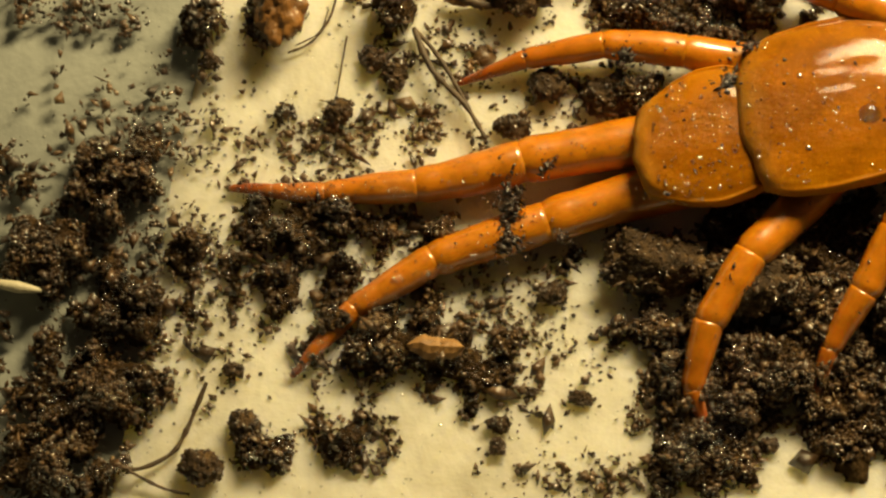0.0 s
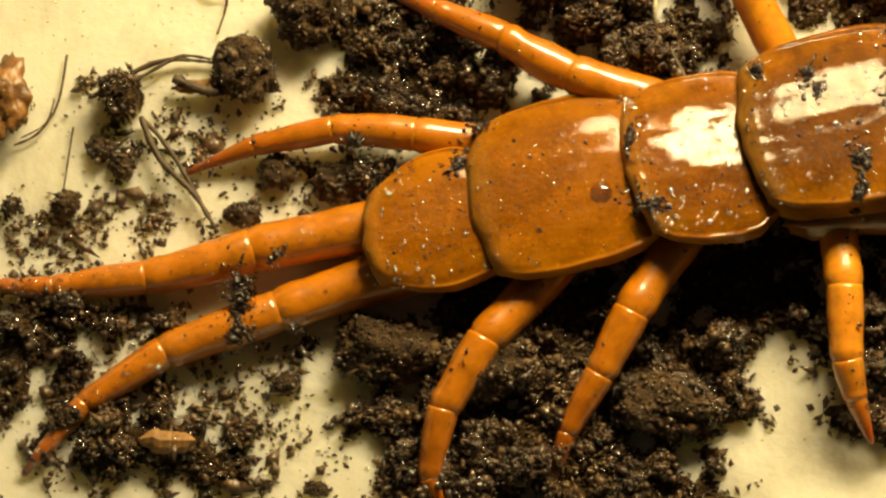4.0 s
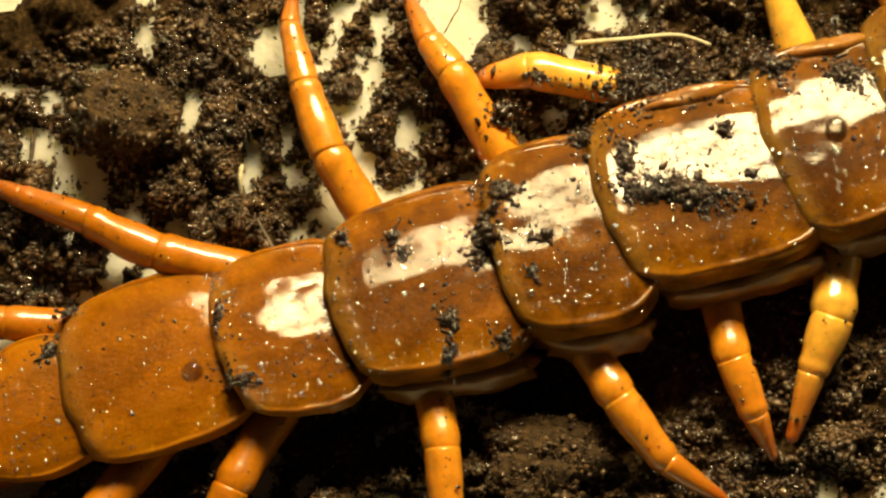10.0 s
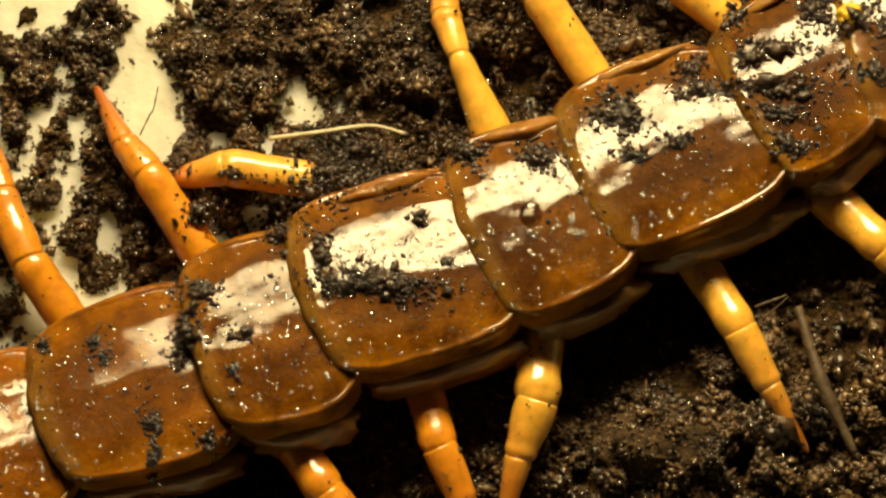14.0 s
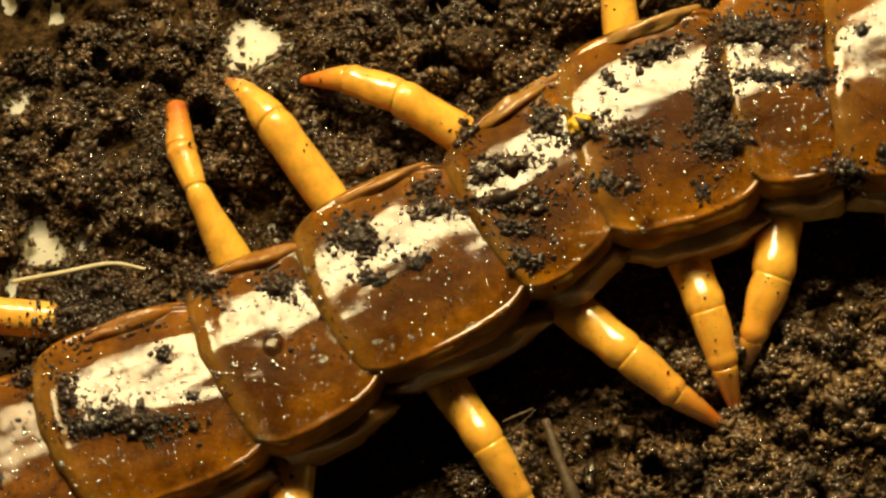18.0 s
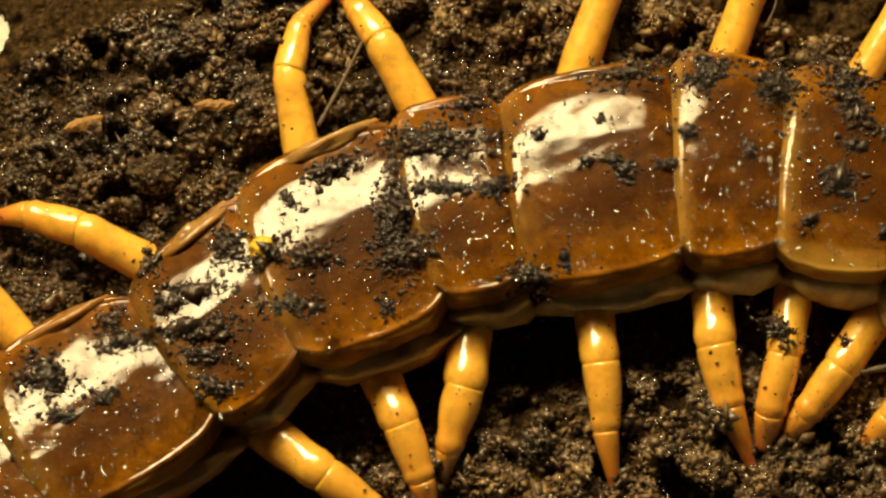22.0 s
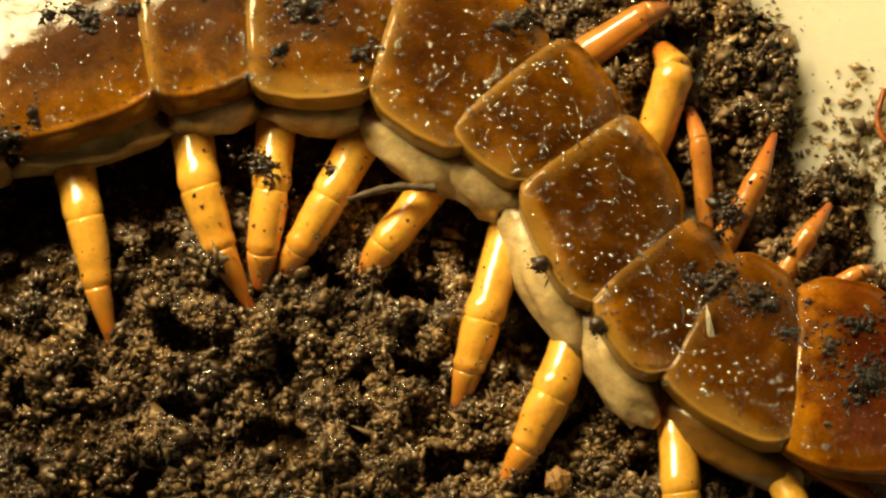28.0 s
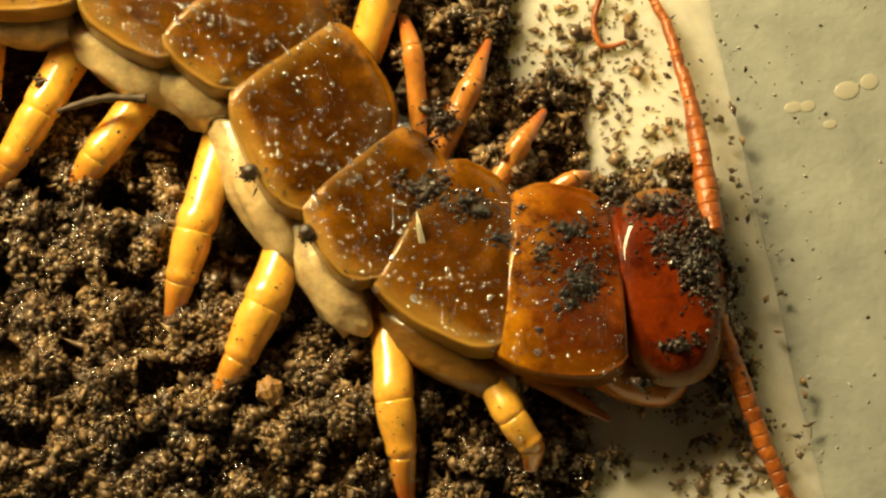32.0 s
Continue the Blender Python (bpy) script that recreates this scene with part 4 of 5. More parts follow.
def build_plate(c, tone, k):
    nu, nv = 24, 72
    verts, faces, stored = [], [], {"tone": [], "rim": [], "thin": [], "core": []}
    over = 1.16 if k < 19 else 1.02
    seed = Vector((k * 7.3, 2.0, 1.0))
    for i in range(nu + 1):
        u0 = (i / nu) ** 1.15
        for j in range(nv + 1):
            v0 = math.sin(math.pi / 2 * (2 * j / nv - 1))
            u = u0 * over
            # rounded rear corners: the margins draw in at the back
            corner = max(0.0, 1 - u / (0.22 if 0 < k < 17 else 0.36 if k else 0.6))
            v = v0 * (1 - (0.13 if k else 0.34) * corner ** 2) * (1 + 0.055 * math.sin(math.pi * min(u, 1.0))) * (1 - 0.9 * max(0.0, u - 0.97))
            v *= 1 - (0.16 if k >= 17 else 0.05) * max(0.0, (u - 0.72) / 0.28) ** 2
            v *= 1 + 0.012 * noise.noise(Vector((u * 6, k * 3.0, 4.0 if v0 > 0 else 9.0)))
            p = plate_surface(c, u, v, bow_of(k) * (1 + 0.25 * noise.noise(Vector((v * 3, k * 5.0, 1.0)))))
            h = plate_height(u, v0, k)
            tuck = -0.45 * max(0.0, (u - 0.90) / 0.26) - slope_of(k) * u
            lip = -0.55 * max(0.0, 1 - u0 / 0.06) ** 2
            crown = 0.10 * (1 - (2 * min(u, 1.0) - 1) ** 2)
            fold = 0.10 * math.exp(-((u - 0.13 - 0.03 * v * v) / 0.03) ** 2) * (1 - v0 * v0)
            wave = crown - 0.5 * fold + 0.11 * noise.noise(Vector((u * 2.2, v * 2.5, 0)) + seed) + 0.035 * noise.noise(Vector((u * 7, v * 8, 0)) + seed)
            verts.append((p.x, p.y, PLATE_Z - DROP[k] - 2.3 + 2.9 * h + tuck + lip + wave))
            blur = noise.noise(Vector((u * 2.5, v * 4, 3)) + seed)
            stored["tone"].append(tone / 2)
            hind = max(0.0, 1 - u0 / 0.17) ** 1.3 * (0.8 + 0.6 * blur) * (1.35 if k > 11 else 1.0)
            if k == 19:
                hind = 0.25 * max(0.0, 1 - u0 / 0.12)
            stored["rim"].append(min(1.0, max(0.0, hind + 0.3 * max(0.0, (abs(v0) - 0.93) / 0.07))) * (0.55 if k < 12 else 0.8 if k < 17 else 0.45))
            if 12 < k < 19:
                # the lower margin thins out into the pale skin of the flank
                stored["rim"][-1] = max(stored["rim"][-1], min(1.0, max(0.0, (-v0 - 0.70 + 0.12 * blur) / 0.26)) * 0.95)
            side = max(0.0, (abs(v0) - 0.40) / 0.5) * (1.0 if v0 < 0 else 0.8)
            stored["thin"].append(min(1.0, max(0.0, 0.9 * side * (0.55 + 0.9 * blur) * (1.0 if k < 12 else 1.35 if k < 18 else 0.4))))
            if k == 19:
                stored["thin"][-1] = max(stored["thin"][-1], min(1.0, 1.5 * max(0.0, 1 - u0 / 0.5)))
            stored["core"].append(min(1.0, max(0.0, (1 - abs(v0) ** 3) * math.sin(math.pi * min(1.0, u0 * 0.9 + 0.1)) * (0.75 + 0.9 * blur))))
    w = nv + 1
    for i in range(nu):
        for j in range(nv):
            a = i * w + j
            faces.append((a, a + w, a + w + 1, a + 1))
    # turned-down edge all round gives the plate its thickness
    border = [j for j in range(w)] + [i * w + nv for i in range(1, nu + 1)] + [nu * w + j for j in range(nv - 1, -1, -1)] + [i * w for i in range(nu - 1, 0, -1)]
    start = len(verts)
    for b in border:
        x, y, z = verts[b]
        verts.append((x, y, z - 0.22))
        for values in stored.values():
            values.append(values[b])
    for n in range(len(border)):
        m = (n + 1) % len(border)
        faces.append((border[n], border[m], start + m, start + n))
    stored["wet"] = [WET.get(k, 0.9)] * len(verts)
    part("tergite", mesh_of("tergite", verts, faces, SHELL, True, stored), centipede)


LEG_ROWS = []


def leg(kind, points):
    """A leg in straight jointed pieces, from a root hidden under the body to the claw; each piece is waisted at its joints."""
    n = len(points) - 1
    a, b = Vector(points[0]), Vector(points[1])
    mid = min((c for c, _ in body_line()), key=lambda c: (c - a.xy).length)
    d = ((a - b).xy.normalized() * 0.7 + (mid - a.xy).normalized() * 0.3).normalized() * 4.2
    owner = centipede
    for i in range(1, n + 1):
        last = i == n
        p, q = Vector(points[i - 1]), Vector(points[i])
        if i == 1:
            p = Vector((a.x + d.x, a.y + d.y, min(2.9, a.z - 0.2), a.w * 0.95))
        axis = (q - p).to_3d()
        side = Vector((-axis.y, axis.x, 0)).normalized()
        bend = 0.035 * axis.length * noise.noise(Vector((p.x * 0.7, p.y * 0.7, i)))
        rows, steps = [], 22
        for k in range(steps + 1):
            e = k / steps
            c = p.lerp(q, e)
            along = side * (bend * math.sin(math.pi * e))
            near, far = max(0.0, 1 - e / 0.16), max(0.0, (e - 0.80) / 0.20)
            swell = 1.04 - 0.06 * near ** 1.6 + 0.05 * math.sin(math.pi * min(1.0, e * 1.25)) ** 2
            if last:
                swell = (1.02 - 0.07 * near ** 1.6) * (1 - 0.5 * max(0.0, (e - 0.9) / 0.1) ** 2)
            else:
                swell += 0.05 * math.sin(math.pi * min(1.0, far * 1.05)) - 0.08 * max(0.0, (e - 0.955) / 0.045) ** 2
            swell *= 1 + 0.035 * noise.noise(Vector((c.x, c.y, i)) * 0.8)
            rows.append((c.x + along.x, c.y + along.y, c.z, c.w * swell * 1.05))
        # a short rounded neck reaches into the next piece
        if not last:
            step = axis.normalized() * q.w * 0.45
            rows.append((q.x + step.x, q.y + step.y, q.z + step.z, q.w * 0.88))
        LEG_ROWS.extend(rows[8 if i == 1 else 2:-2])
        v, f, s = tube(rows, 18, 1, None, True)
        along = [(i - 1 + k) / n for k in s]
        ob = part("leg" if i == 1 else ("claw" if last else "leg_segment"), mesh_of("leg", v, f, LEG[kind], True, {"along": along}), owner, "jointed orange walking leg" if i == 1 else "")
        if i == 1:
            owner = ob


ANTENNAE = []


def antenna(points):
    ANTENNAE.append(points)
    owner = centipede
    rows = []
    for i in range(len(points) - 1):
        for k in range(5):
            u = k / 5
            rows.append(tuple(p * (1 - u) + q * u for p, q in zip(points[i], points[i + 1])))
    rows.append(points[-1])
    rows = [(x + rng.normal(0, 0.05), y + rng.normal(0, 0.05), z, w * rng.uniform(0.88, 1.08)) for x, y, z, w in rows]
    for i in range(len(rows) - 1):
        a, b = rows[i], rows[i + 1]
        line = [(*a[:3], a[3] * 0.97), (*[(p + q) / 2 for p, q in zip(a[:3], b[:3])], a[3] * 1.0), (*b[:3], b[3] * 0.98)]
        v, f, _ = tube(line, 10, 3)
        ob = part("antenna" if i == 0 else "antenna_bead", mesh_of("antenna", v, f, ANTENNA), owner, "beaded red-brown antenna" if i == 0 else "")
        if i == 0:
            owner = ob


def antenna_tip(points):
    v, f, _ = tube(points, 10, 6)
    part("antenna_tip", mesh_of("antenna_tip", v, f, ANTENNA), centipede, "curled thin end of an antenna")


def root(points):
    wob = [(x + rng.normal(0, 0.12), y + rng.normal(0, 0.12), z, r) for x, y, z, r in points]
    v, f, _ = tube(wob, 8, 10, lambda s: 1 + 0.55 * noise.noise(Vector((s * 14, points[0][0], points[0][1]))) + 0.25 * noise.noise(Vector((s * 37, points[0][1], 3.0))))
    ob = new("root_fibre", mesh_of("root_fibre", v, f, ROOT))
    tagged(ob, "thin dark root fibre lying across the soil", "root", "root fibres")


def pale_curl(points):
    v, f, _ = tube(points, 10, 8)
    tagged(new("plant_curl", mesh_of("plant_curl", v, f, PALE)), "pale curled shred of plant fibre beside the body", "plant fibre")


def straw(points):
    v, f, _ = tube(points, 10, 6)
    tagged(new("straw", mesh_of("straw", v, f, PALE)), "short pale piece of straw on the soil", "straw")


HEAD_TOP = []


def build_head():
    """The cephalic plate: a rounded shield ahead of the first plate."""
    (ax, ay), (bx, by), (cx, cy), (dx, dy) = HEAD
    rear, front = Vector(((ax + bx) / 2, (ay + by) / 2)), Vector(((cx + dx) / 2, (cy + dy) / 2))
    axis = (front - rear).normalized()
    side = Vector((-axis.y, axis.x))
    half, length = (Vector((ax, ay)) - Vector((bx, by))).length / 2, (front - rear).length
    verts, faces, tones, rims = [], [], [], []
    nr, na = 24, 64
    for i in range(nr + 1):
        r = i / nr
        for j in range(na):
            g = 2 * math.pi * j / na
            x = math.copysign(abs(math.cos(g)) ** 0.8, math.cos(g)) * r
            y = math.copysign(abs(math.sin(g)) ** 0.8, math.sin(g)) * r
            p = rear + axis * (length * (0.48 + 0.54 * x)) + side * half * y
            lift = 0.9 * max(0.0, -x) ** 2
            verts.append((p.x, p.y, 3.7 + 3.0 * (1 - 0.22 * r ** 2 - 0.62 * r ** 8) + lift - 0.6 * y))
            tones.append(1.0)
            rims.append(0.5 * max(0.0, (r - 0.86) / 0.14))
            HEAD_TOP.append(verts[-1])
    for i in range(nr):
        for j in range(na):
            m = (j + 1) % na
            faces.append((i * na + j, i * na + m, (i + 1) * na + m, (i + 1) * na + j))
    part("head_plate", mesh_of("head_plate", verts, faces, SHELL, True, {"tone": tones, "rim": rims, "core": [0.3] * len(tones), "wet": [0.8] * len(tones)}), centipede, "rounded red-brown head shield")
    v, f, _ = tube([(*rear, 4.2, half * 0.9), (*(rear + axis * length * 0.6), 4.0, half * 0.8), (*(rear + axis * length * 0.98), 3.6, half * 0.35)], 18, 6)
    v = [(a[0], a[1], 3.5 + (a[2] - 4.2) * 0.45) for a in v]
    part("head_underside", mesh_of("head_underside", v, f, SHELL, True, {"tone": [1.0] * len(v), "rim": [0.0] * len(v), "wet": [0.15] * len(v)}), centipede)


def build_flanks():
    """A soft lobe under each side margin of each plate."""
    v0, f0 = icosphere(3)
    faces = [tuple(f) for f in f0.tolist()]
    for k, (c, _) in enumerate(PLATES):
        ru, rl, fu, fl = (Vector((c[i], c[i + 1])) for i in (0, 2, 4, 6))
        for side in (-1, 1):
            a, b = (rl, fl) if side < 0 else (ru, fu)
            ahead = (b - a).normalized()
            out = ((rl + fl) - (ru + fu)).normalized() * -side
            if k < 3 or k > 18 or (side > 0 and not 5 <= k <= 9):
                continue
            long = (b - a).length * ((0.52 if k < 14 else 0.70 if k < 18 else 0.5) if side < 0 else 0.36)
            wide = (1.65 if k < 9 else 1.85 if k < 14 else 2.35) if side < 0 else 1.0
            at = (a + b) / 2 + out * (wide * (0.42 if side < 0 else -0.35) - 0.75) + ahead * 0.10 * (b - a).length
            seed, rough = Vector((k * 3.7, side * 2.0, 0.0)), 1.0 if k < 12 else 0.85
            verts = []
            for x, y, z in v0:
                g = 1 + rough * 0.28 * noise.noise(Vector((x, y, z)) * 1.8 + seed) + rough * 0.16 * noise.noise(Vector((x, y, z)) * 4 + seed) + 0.07 * noise.noise(Vector((x, y, z)) * 11 + seed)
                p = at + ahead * x * long * g + out * y * wide * g
                verts.append((p.x, p.y, 5.1 - 0.6 * DROP[k] + (2.3 - 0.3 * DROP[k]) * z * g))
            pale = min(1.0, max(0.0, (k - 5) / 7)) if k < 18 else 0.3
            part("flank", mesh_of("flank", verts, faces, MEMBRANE, True, {"pale": [pale] * len(verts)}), centipede)


build_trunk()
build_flanks()
for k, (c, tone) in enumerate(PLATES):
    build_plate(c, tone, k)
build_head()
leg('tail', [(18.55, 6.85, 2.20, 1.97), (9.46, 2.25, 1.70, 1.64), (1.62, -1.15, 1.40, 1.29), (-5.41, -2.96, 1.05, 0.84), (-9.54, -3.44, 0.75, 0.56), (-12.99, -3.80, 0.42, 0.28)])
leg('tail', [(21.39, 0.76, 2.20, 1.93), (12.19, -2.25, 1.70, 1.59), (3.98, -6.72, 1.40, 1.29), (-1.55, -11.62, 1.05, 0.84), (-4.23, -15.92, 0.75, 0.51), (-5.38, -17.81, 0.42, 0.23)])
leg('tail', [(27.04, 14.14, 2.00, 1.37), (20.64, 12.96, 2.90, 1.28), (14.20, 12.49, 2.50, 1.06), (8.24, 10.48, 1.50, 0.75), (3.19, 7.71, 0.40, 0.22)])
leg('tail', [(32.04, 1.54, 2.30, 1.68), (28.37, -2.34, 3.40, 1.41), (26.03, -8.14, 2.90, 1.19), (25.66, -13.43, 1.70, 0.80), (27.56, -16.28, 0.40, 0.27)])
leg('tail', [(42.39, 6.06, 2.60, 1.67), (39.27, 1.38, 3.90, 1.40), (37.55, -3.67, 3.20, 1.14), (35.71, -8.36, 1.90, 0.79), (34.94, -13.29, 0.40, 0.22)])
leg('rear', [(54.77, 11.32, 3.21, 1.44), (55.18, 5.68, 4.82, 1.35), (56.13, 0.10, 4.46, 1.18), (57.28, -2.67, 3.48, 0.83), (59.06, -5.76, 2.23, 0.22)])
leg('tail', [(36.92, 19.64, 2.40, 1.66), (31.87, 19.36, 3.90, 1.44), (26.25, 21.45, 3.90, 1.18), (20.68, 23.00, 3.20, 0.87), (16.20, 24.41, 2.10, 0.31)])
leg('rear', [(46.75, 25.66, 3.21, 1.50), (44.39, 28.10, 4.82, 1.40), (41.97, 33.52, 4.46, 1.14), (40.35, 38.42, 3.48, 0.79), (40.40, 42.42, 2.23, 0.26)])
leg('rear', [(57.05, 31.12, 3.21, 1.58), (53.41, 35.45, 4.82, 1.31), (51.33, 37.99, 4.02, 1.01), (48.75, 42.90, 2.32, 0.26)])
leg('mid', [(66.14, 36.79, 3.35, 1.27), (59.53, 36.29, 4.24, 1.40), (54.71, 35.48, 2.68, 0.66)])
leg('mid', [(78.48, 42.77, 3.21, 1.68), (77.34, 45.80, 4.82, 0.84), (76.17, 49.19, 4.02, 1.15), (75.78, 53.31, 2.32, 0.80)])
leg('rear', [(65.81, 15.28, 3.21, 1.53), (68.34, 10.76, 4.82, 1.44), (72.50, 6.24, 4.02, 1.09), (78.56, 3.17, 2.32, 0.22)])
leg('rear', [(76.21, 19.30, 3.21, 1.45), (76.91, 14.59, 4.82, 1.36), (78.97, 10.46, 4.02, 1.05), (80.79, 7.34, 2.32, 0.31)])
leg('mid', [(85.31, 23.79, 3.21, 1.76), (84.39, 18.51, 4.82, 1.62), (83.08, 14.15, 4.02, 1.10), (81.92, 8.83, 2.32, 0.44)])
leg('mid', [(97.43, 29.13, 3.21, 1.54), (99.90, 24.65, 4.82, 1.36), (102.30, 20.47, 4.02, 1.01), (105.58, 15.59, 2.32, 0.22)])
leg('mid', [(86.90, 47.01, 3.21, 1.56), (83.41, 51.11, 4.82, 1.42), (81.11, 53.76, 4.02, 0.89), (79.79, 55.05, 2.32, 0.31)])
leg('mid', [(97.22, 51.25, 3.21, 1.56), (93.50, 52.84, 4.82, 1.38), (89.50, 54.54, 4.02, 1.11), (85.72, 54.85, 2.32, 0.31)])
leg('mid', [(107.83, 34.70, 3.21, 1.69), (111.01, 31.58, 4.82, 1.47), (114.66, 28.46, 4.02, 1.11), (118.69, 25.84, 2.32, 0.34)])
leg('mid', [(116.36, 38.95, 3.21, 1.61), (117.33, 34.97, 4.82, 1.42), (118.51, 30.58, 4.02, 1.07), (119.46, 27.16, 2.32, 0.40)])
leg('mid', [(123.80, 42.12, 3.21, 1.78), (122.54, 37.51, 4.82, 1.55), (120.82, 32.76, 4.02, 0.98), (120.13, 30.39, 2.32, 0.45)])
leg('mid', [(133.60, 43.39, 3.21, 1.61), (133.32, 38.51, 4.82, 1.42), (133.26, 33.24, 4.02, 1.02), (133.66, 27.90, 2.32, 0.22)])
leg('mid', [(110.62, 58.54, 3.21, 1.47), (110.86, 64.14, 4.82, 1.20), (112.12, 68.16, 4.02, 0.85), (115.46, 71.52, 2.32, 0.27)])
leg('mid', [(120.74, 62.11, 3.21, 1.61), (118.34, 66.14, 4.82, 1.29), (116.72, 69.07, 4.02, 0.98), (115.90, 70.49, 2.32, 0.58)])
leg('mid', [(133.73, 64.31, 3.21, 1.47), (137.30, 69.97, 4.82, 1.33), (139.28, 73.22, 4.02, 1.02), (140.65, 76.82, 2.32, 0.31)])
leg('mid', [(146.28, 64.82, 3.21, 1.38), (148.35, 68.11, 4.82, 1.29), (149.94, 71.40, 4.02, 0.98), (150.98, 75.51, 2.32, 0.31)])
leg('mid', [(157.48, 61.54, 3.21, 1.29), (160.86, 66.37, 4.82, 1.24), (162.90, 69.32, 4.02, 0.89), (164.65, 72.08, 2.32, 0.31)])
leg('mid', [(167.16, 55.18, 3.35, 1.34), (169.75, 56.57, 4.24, 1.20), (171.98, 58.35, 2.68, 0.67)])
leg('head', [(175.25, 44.52, 3.35, 1.46), (178.82, 46.05, 4.24, 0.97), (181.04, 46.70, 2.68, 0.31)])
leg('mid', [(179.41, 39.09, 3.35, 1.35), (180.13, 41.16, 4.24, 1.39), (179.55, 43.64, 2.68, 0.68)])
leg('mid', [(142.61, 43.95, 3.21, 1.61), (142.44, 39.11, 4.82, 1.51), (143.03, 34.22, 4.02, 1.20), (144.66, 29.07, 2.32, 0.27)])
leg('mid', [(149.01, 42.10, 3.21, 1.47), (147.72, 37.86, 4.82, 1.33), (146.19, 33.46, 4.02, 1.16), (145.54, 30.90, 2.32, 0.71)])
leg('mid', [(154.99, 39.97, 3.21, 1.60), (151.98, 36.42, 4.82, 1.37), (148.90, 33.12, 4.02, 1.11), (147.03, 31.39, 2.32, 0.67)])
leg('mid', [(159.61, 35.88, 3.35, 1.40), (155.58, 32.12, 4.24, 1.30), (153.35, 30.25, 2.68, 0.81)])
leg('mid', [(163.74, 29.53, 3.21, 1.49), (161.64, 24.76, 4.82, 1.39), (159.84, 21.29, 4.02, 1.13), (158.36, 18.24, 2.32, 0.45)])
leg('mid', [(167.80, 21.59, 3.21, 1.53), (165.59, 17.92, 4.82, 1.53), (162.93, 14.44, 4.02, 1.17), (159.50, 10.86, 2.32, 0.32)])
leg('head', [(180.88, 32.29, 3.35, 0.59), (180.85, 35.28, 4.24, 0.76), (180.70, 38.44, 2.68, 0.41)])
leg('head', [(182.82, 28.72, 3.35, 1.06), (184.77, 31.70, 4.24, 0.84), (187.00, 35.38, 2.68, 0.22)])
leg('head', [(185.48, 24.78, 3.35, 0.93), (187.61, 26.58, 4.24, 0.75), (189.90, 28.86, 2.68, 0.27)])
leg('head', [(189.61, 22.63, 3.35, 0.66), (190.70, 22.73, 4.24, 0.66), (191.93, 23.10, 2.68, 0.40)])
leg('mid', [(174.16, 13.38, 3.21, 1.37), (173.75, 8.76, 4.82, 1.41), (173.50, 4.57, 4.02, 1.02), (173.21, 1.18, 2.32, 0.58)])
leg('mid', [(180.58, 9.54, 3.21, 1.29), (182.12, 5.59, 4.82, 1.11), (183.25, 3.27, 4.02, 0.93), (182.86, 1.78, 2.32, 0.49)])


def jaw(points):
    v, f, s = tube(points, 14, 6)
    part("jaw_claw", mesh_of("jaw_claw", v, f, LEG["tail"], True, {"along": s}), centipede, "dark orange venom claw under the head")


root([(-3.60, 13.49, 0.89, 0.266), (-1.56, 14.80, 1.16, 0.221), (1.28, 16.66, 0.89, 0.133), (3.71, 16.99, 0.71, 0.089)])
root([(0.96, 14.72, 1.34, 0.354), (3.51, 14.36, 1.34, 0.442), (5.32, 14.35, 1.16, 0.177)])
root([(-10.51, 7.82, 0.54, 0.089), (-8.69, 9.04, 0.63, 0.111), (-7.80, 11.55, 0.54, 0.089), (-7.67, 15.80, 0.45, 0.089)])
straw([(-30.32, -14.99, 2.68, 0.265), (-27.63, -14.96, 2.68, 0.486), (-25.67, -14.83, 2.23, 0.133)])
root([(39.16, 22.96, 2.68, 0.109), (41.08, 19.81, 3.57, 0.262), (42.03, 19.22, 2.68, 0.131)])
root([(148.90, 64.43, 5.36, 0.111), (149.85, 65.95, 5.36, 0.089), (150.45, 67.87, 4.91, 0.067)])
root([(-0.79, 11.32, 0.89, 0.222), (1.31, 8.54, 1.34, 0.266), (4.08, 5.77, 1.34, 0.222), (6.30, 3.50, 1.79, 0.177)])
root([(-10.05, 8.36, 0.45, 0.067), (-8.49, 9.77, 0.63, 0.067), (-7.95, 11.79, 0.45, 0.067)])
root([(-6.07, 10.25, 0.45, 0.067), (-5.81, 5.14, 0.45, 0.067)])
root([(-11.82, -19.24, 1.34, 0.222), (-12.65, -23.34, 0.54, 0.200), (-13.54, -25.76, 0.45, 0.178), (-15.97, -27.11, 0.45, 0.178), (-17.79, -26.98, 0.45, 0.156)])
root([(-16.40, -27.19, 0.45, 0.156), (-13.51, -28.25, 0.45, 0.133), (-11.21, -28.51, 0.45, 0.111)])
root([(-0.36, 25.08, 0.45, 0.132), (2.32, 22.40, 0.63, 0.132), (3.94, 21.98, 0.45, 0.110), (3.73, 18.95, 0.45, 0.088)])
root([(-3.14, 14.28, 0.63, 0.264), (0.13, 16.41, 0.89, 0.198), (3.84, 16.85, 0.63, 0.110)])
root([(21.27, 29.23, 0.54, 0.110), (21.00, 26.41, 0.54, 0.110)])
root([(-0.46, 11.45, 0.63, 0.154), (1.73, 8.98, 0.80, 0.176), (5.51, 4.55, 0.63, 0.176)])
root([(20.76, 30.30, 0.63, 0.110), (20.94, 25.98, 0.54, 0.110)])
root([(52.43, 38.92, 2.5, 0.05), (53.20, 40.60, 3.0, 0.07), (53.39, 41.27, 2.8, 0.06), (53.71, 43.13, 2.4, 0.05)])
straw([(37.61, 27.22, 2.0, 0.16), (37.55, 26.10, 2.4, 0.24), (37.78, 24.97, 2.0, 0.10)])
